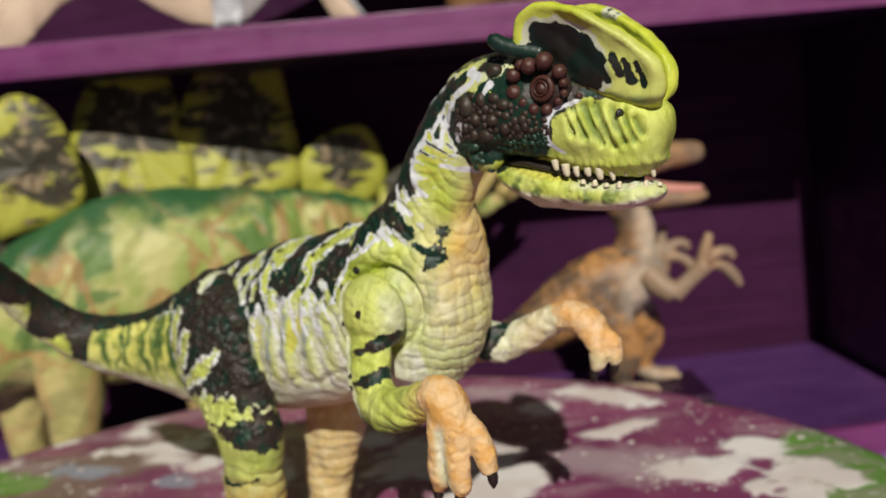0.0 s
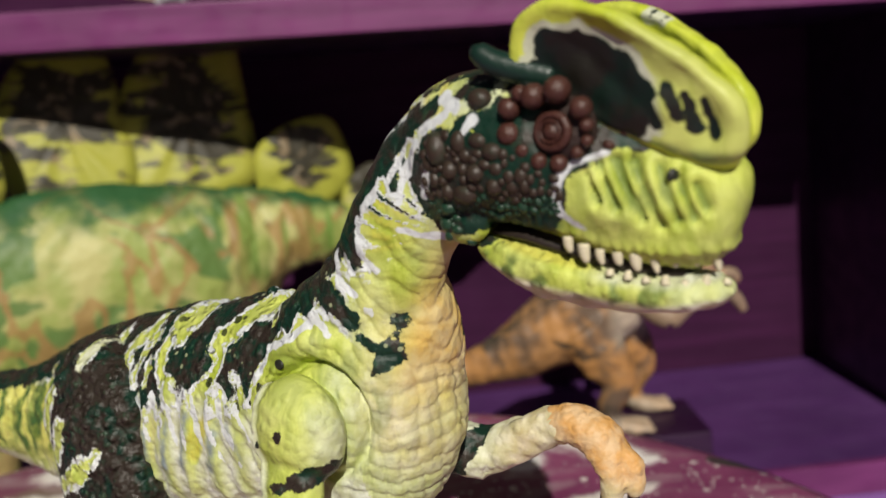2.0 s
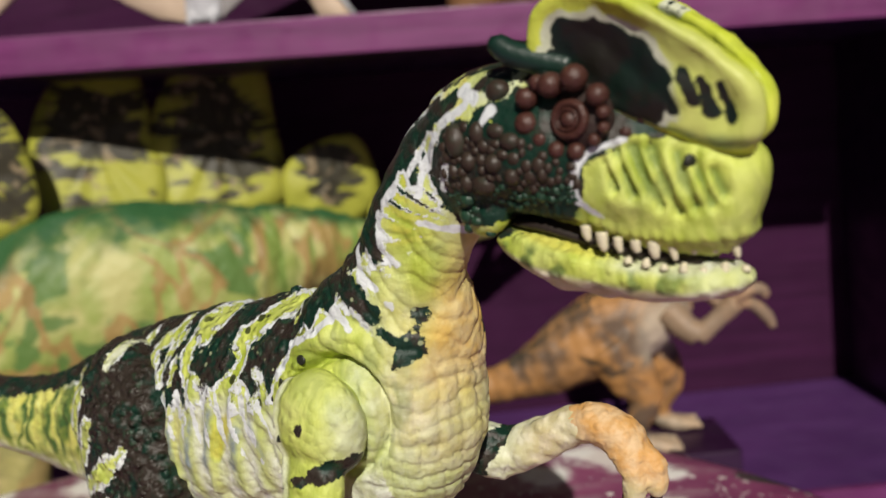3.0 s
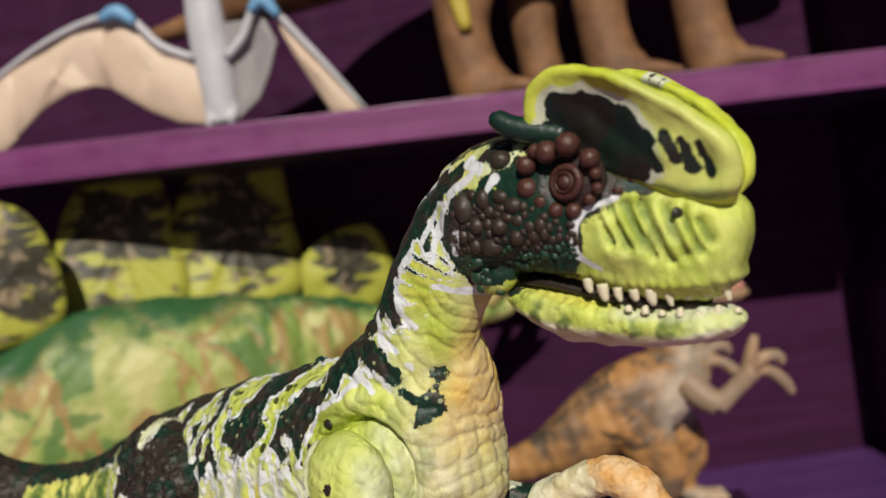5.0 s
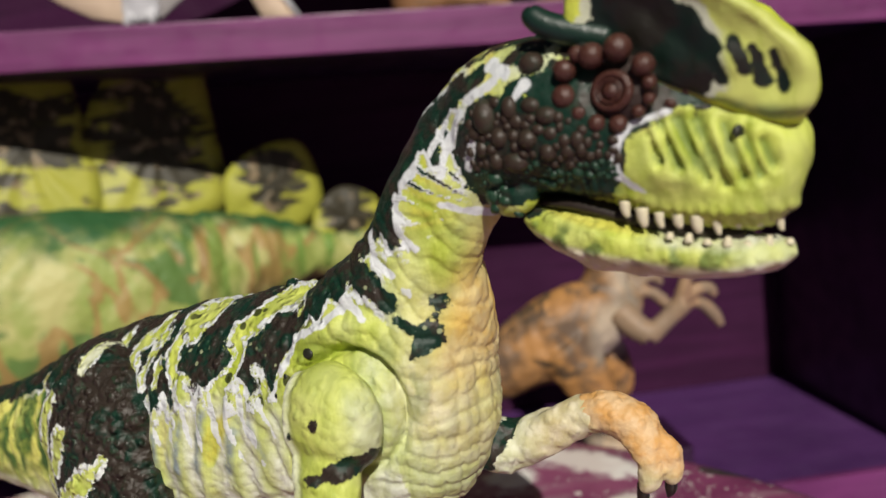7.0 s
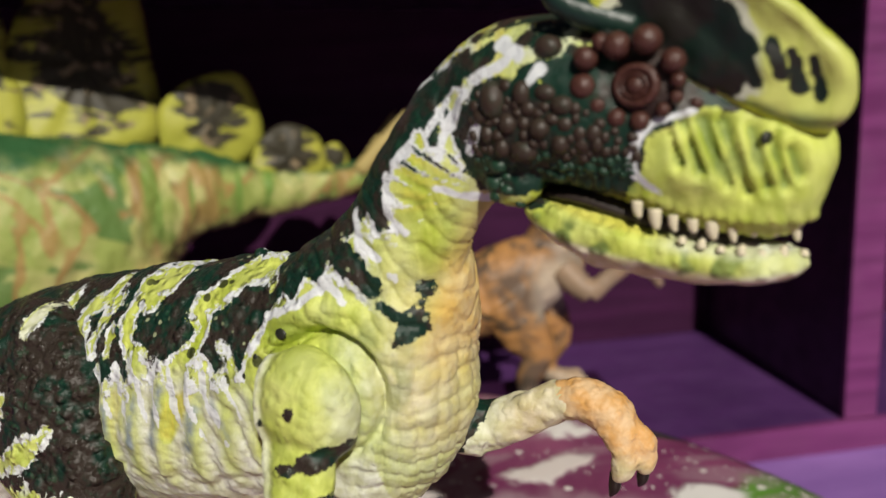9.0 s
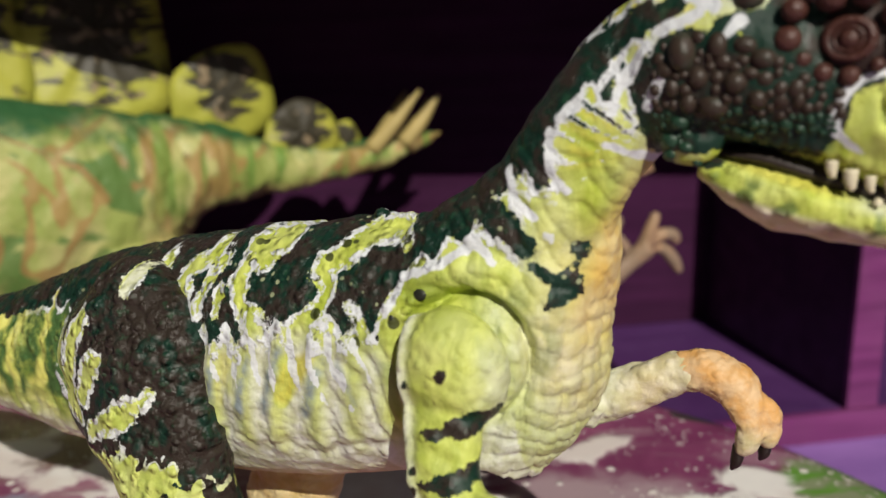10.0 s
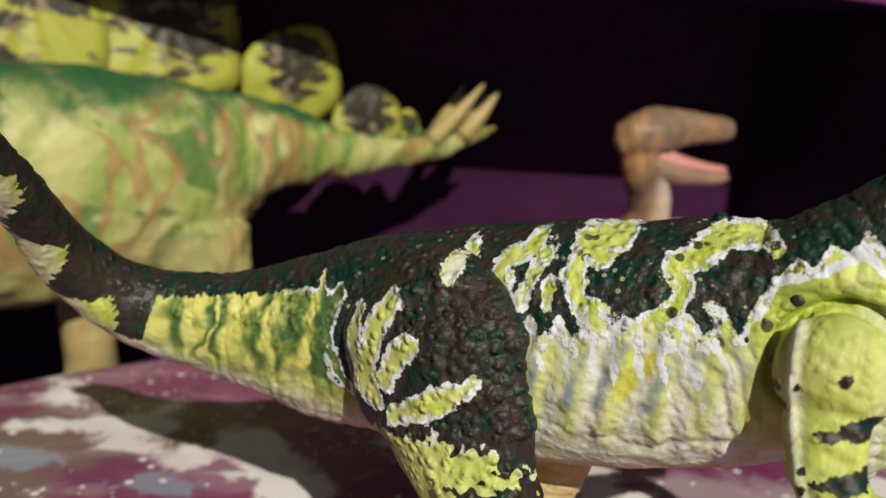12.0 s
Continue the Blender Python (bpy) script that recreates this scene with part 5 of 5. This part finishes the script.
# ---- toys on the shelf ----
def membrane(rim, y, bow, thick=1.0):
    loop = [(a, b) for a, b in rim]
    c = np.mean(loop, 0)
    bm = bmesh.new()
    rows = []
    for side in (-1, 1):
        seq = [(0.0, 1), (0.35, 1), (0.7, 1), (0.96, 1), (1.0, 0.5)]
        for r, th in (seq if side < 0 else seq[::-1]):
            rows.append([bm.verts.new(((c[0] + (a - c[0]) * r) * 0.001, (y + bow * (1 - r * r) + side * thick * th + 0.7 * math.sin(a * 0.21)) * 0.001, (c[1] + (b - c[1]) * r) * 0.001)) for a, b in loop])
    for a, b in zip(rows, rows[1:]):
        for k in range(len(a)):
            bm.faces.new((a[k], a[k - 1], b[k - 1], b[k]))
    bmesh.ops.remove_doubles(bm, verts=bm.verts[:], dist=1e-6)
    bmesh.ops.recalc_face_normals(bm, faces=bm.faces)
    return bm


def winged_toy():
    ob = thing("winged_toy", pose(0, 0.421, 0.0), "greyish white flying-reptile toy with cream wings on the shelf", "toy")
    bm = bmesh.new()
    loft(bm, [(-96, 4, 237.5, 5, 5), (-96, 4, 246, 7.5, 6), (-96.5, 4, 262, 8.6, 7), (-97, 4, 280, 9, 7.5), (-97, 4, 298, 8, 7), (-97, 0, 310, 5, 5)], n=5, around=18)
    loft(bm, [(-97, 4, 306, 5.5, 5.5), (-95, -4, 316, 5.5, 6), (-90, -12, 322, 5, 5), (-80, -22, 321, 3, 3), (-66, -34, 319, 0.8, 0.8)], n=5, around=14)
    for fx in (-101, -91):
        loft(bm, [(fx, 4, 246, 3.4, 3.4), (fx, 1, 239.4, 2.6, 2.8), (fx, -5, 237.2, 1.6, 2.2)], n=4, around=12)
    part("body", fused("body", bm, 1.0, 5), PALE, ob)
    for rim, mat, bow in (([(-103, 270), (-112, 273), (-122, 279), (-134, 291), (-144, 291), (-146, 276), (-144, 261), (-138, 256), (-128, 248), (-116, 241), (-103, 238)], MEMBRANE, -3),
                          ([(-143, 291), (-156, 289), (-172, 284), (-188, 277), (-191, 262), (-190, 246), (-177, 256), (-163, 262), (-150, 263), (-143, 261)], MEMBRANE, -2),
                          ([(-187, 277), (-200, 271), (-216, 261), (-226, 248), (-222, 236), (-206, 235), (-190, 245), (-187, 260)], MEMBRANE, -2),
                          ([(-89, 282), (-80, 282), (-72, 286), (-66, 270), (-72, 256), (-78, 246), (-89, 238)], GREY_MEMBRANE, 2),
                          ([(-66, 282), (-58, 272), (-48, 258), (-32, 233), (-38, 231), (-46, 233), (-52, 246), (-60, 264)], MEMBRANE, -2)):
        part("wing_membrane", membrane(rim, 3, bow), mat, ob)
    for rows, mat in (([(-104, 0, 268, 2, 2), (-118, -1, 276, 1.9, 1.9), (-134, -1, 292, 1.8, 1.8), (-168, 0, 286, 1.4, 1.4), (-214, 1, 263, 1.0, 1.0)], PALE), ([(-89, 0, 266, 2.2, 2.2), (-80, -1, 274, 2.0, 2.0), (-70, -1, 287, 2.0, 2.0), (-52, 0, 265, 1.6, 1.6), (-31, 1, 233.4, 1.0, 1.0)], PALE),
                      ([(-142, -2, 291, 2, 2.6), (-134, -2, 293, 3.6, 3.8), (-127, -2, 287, 2.2, 2.6)], BLUE), ([(-75, -2, 284, 2, 2.6), (-69, -2, 288, 3.4, 3.6), (-63, -2, 280, 2, 2.4)], BLUE)):
        bm = bmesh.new()
        loft(bm, rows, n=5, around=12)
        part("wing_bone" if mat is PALE else "elbow", bm, mat, ob, "" if mat is PALE else "sky blue painted elbow")


winged_toy()


def brown_toy():
    ob = thing("brown_toy_dinosaur", pose(0, 0.445, 0.0), "large orange-brown toy dinosaur standing on the shelf", "toy")
    top = lambda x: 0.2308 - (x - 0.0) * 0.0428
    for lx, ly, w, k in ((20, -8, 15, 1), (84, -6, 15, 2), (128, -10, 15, 3), (58, 40, 14, 4)):
        zf = top(lx * 0.001) * 1000
        bm = bmesh.new()
        loft(bm, [(lx + 4, ly, 322, w * 1.5, 14), (lx + 2, ly, 292, w * 1.15, 13), (lx - 2, ly, 266, w * 0.82, 10.5), (lx, ly, zf + 16, w * 0.85, 11), (lx + 3, ly, zf + 6, w * 1.0, 13), (lx + 4, ly, zf + 0.8, w * 0.95, 12.5)], n=5, around=20)
        for o in (-8, 0, 8):
            loft(bm, [(lx + 4, ly + o * 0.4, zf + 7, 6, 5), (lx + 17, ly + o * 0.8 - 4, zf + 4.6, 4.2, 4), (lx + 29, ly + o - 6, zf + 1.6, 1.6, 2)], n=4, around=12)
        part("leg", fused("leg", bm, 1.3, 6), BROWN, ob)
    bm = bmesh.new()
    loft(bm, [(-150, 40, 296, 3, 3), (-110, 34, 300, 8, 8), (-60, 20, 312, 20, 18), (-10, 10, 330, 36, 28), (50, 8, 342, 42, 32), (110, 6, 340, 38, 28), (150, 4, 350, 26, 20), (180, 2, 366, 20, 16), (206, 0, 362, 12, 12), (218, 0, 358, 4, 5)], n=5, around=24)
    part("body", bm, BROWN, ob)
    bm = bmesh.new()
    loft(bm, [(18, -17, 300, 5, 2), (17, -19, 280, 4.6, 2.6), (19, -19.4, 262, 3, 2)], n=5, around=12)
    part("yellow_stripe", bm, YELLOW, ob, "dull yellow painted stripe")


brown_toy()
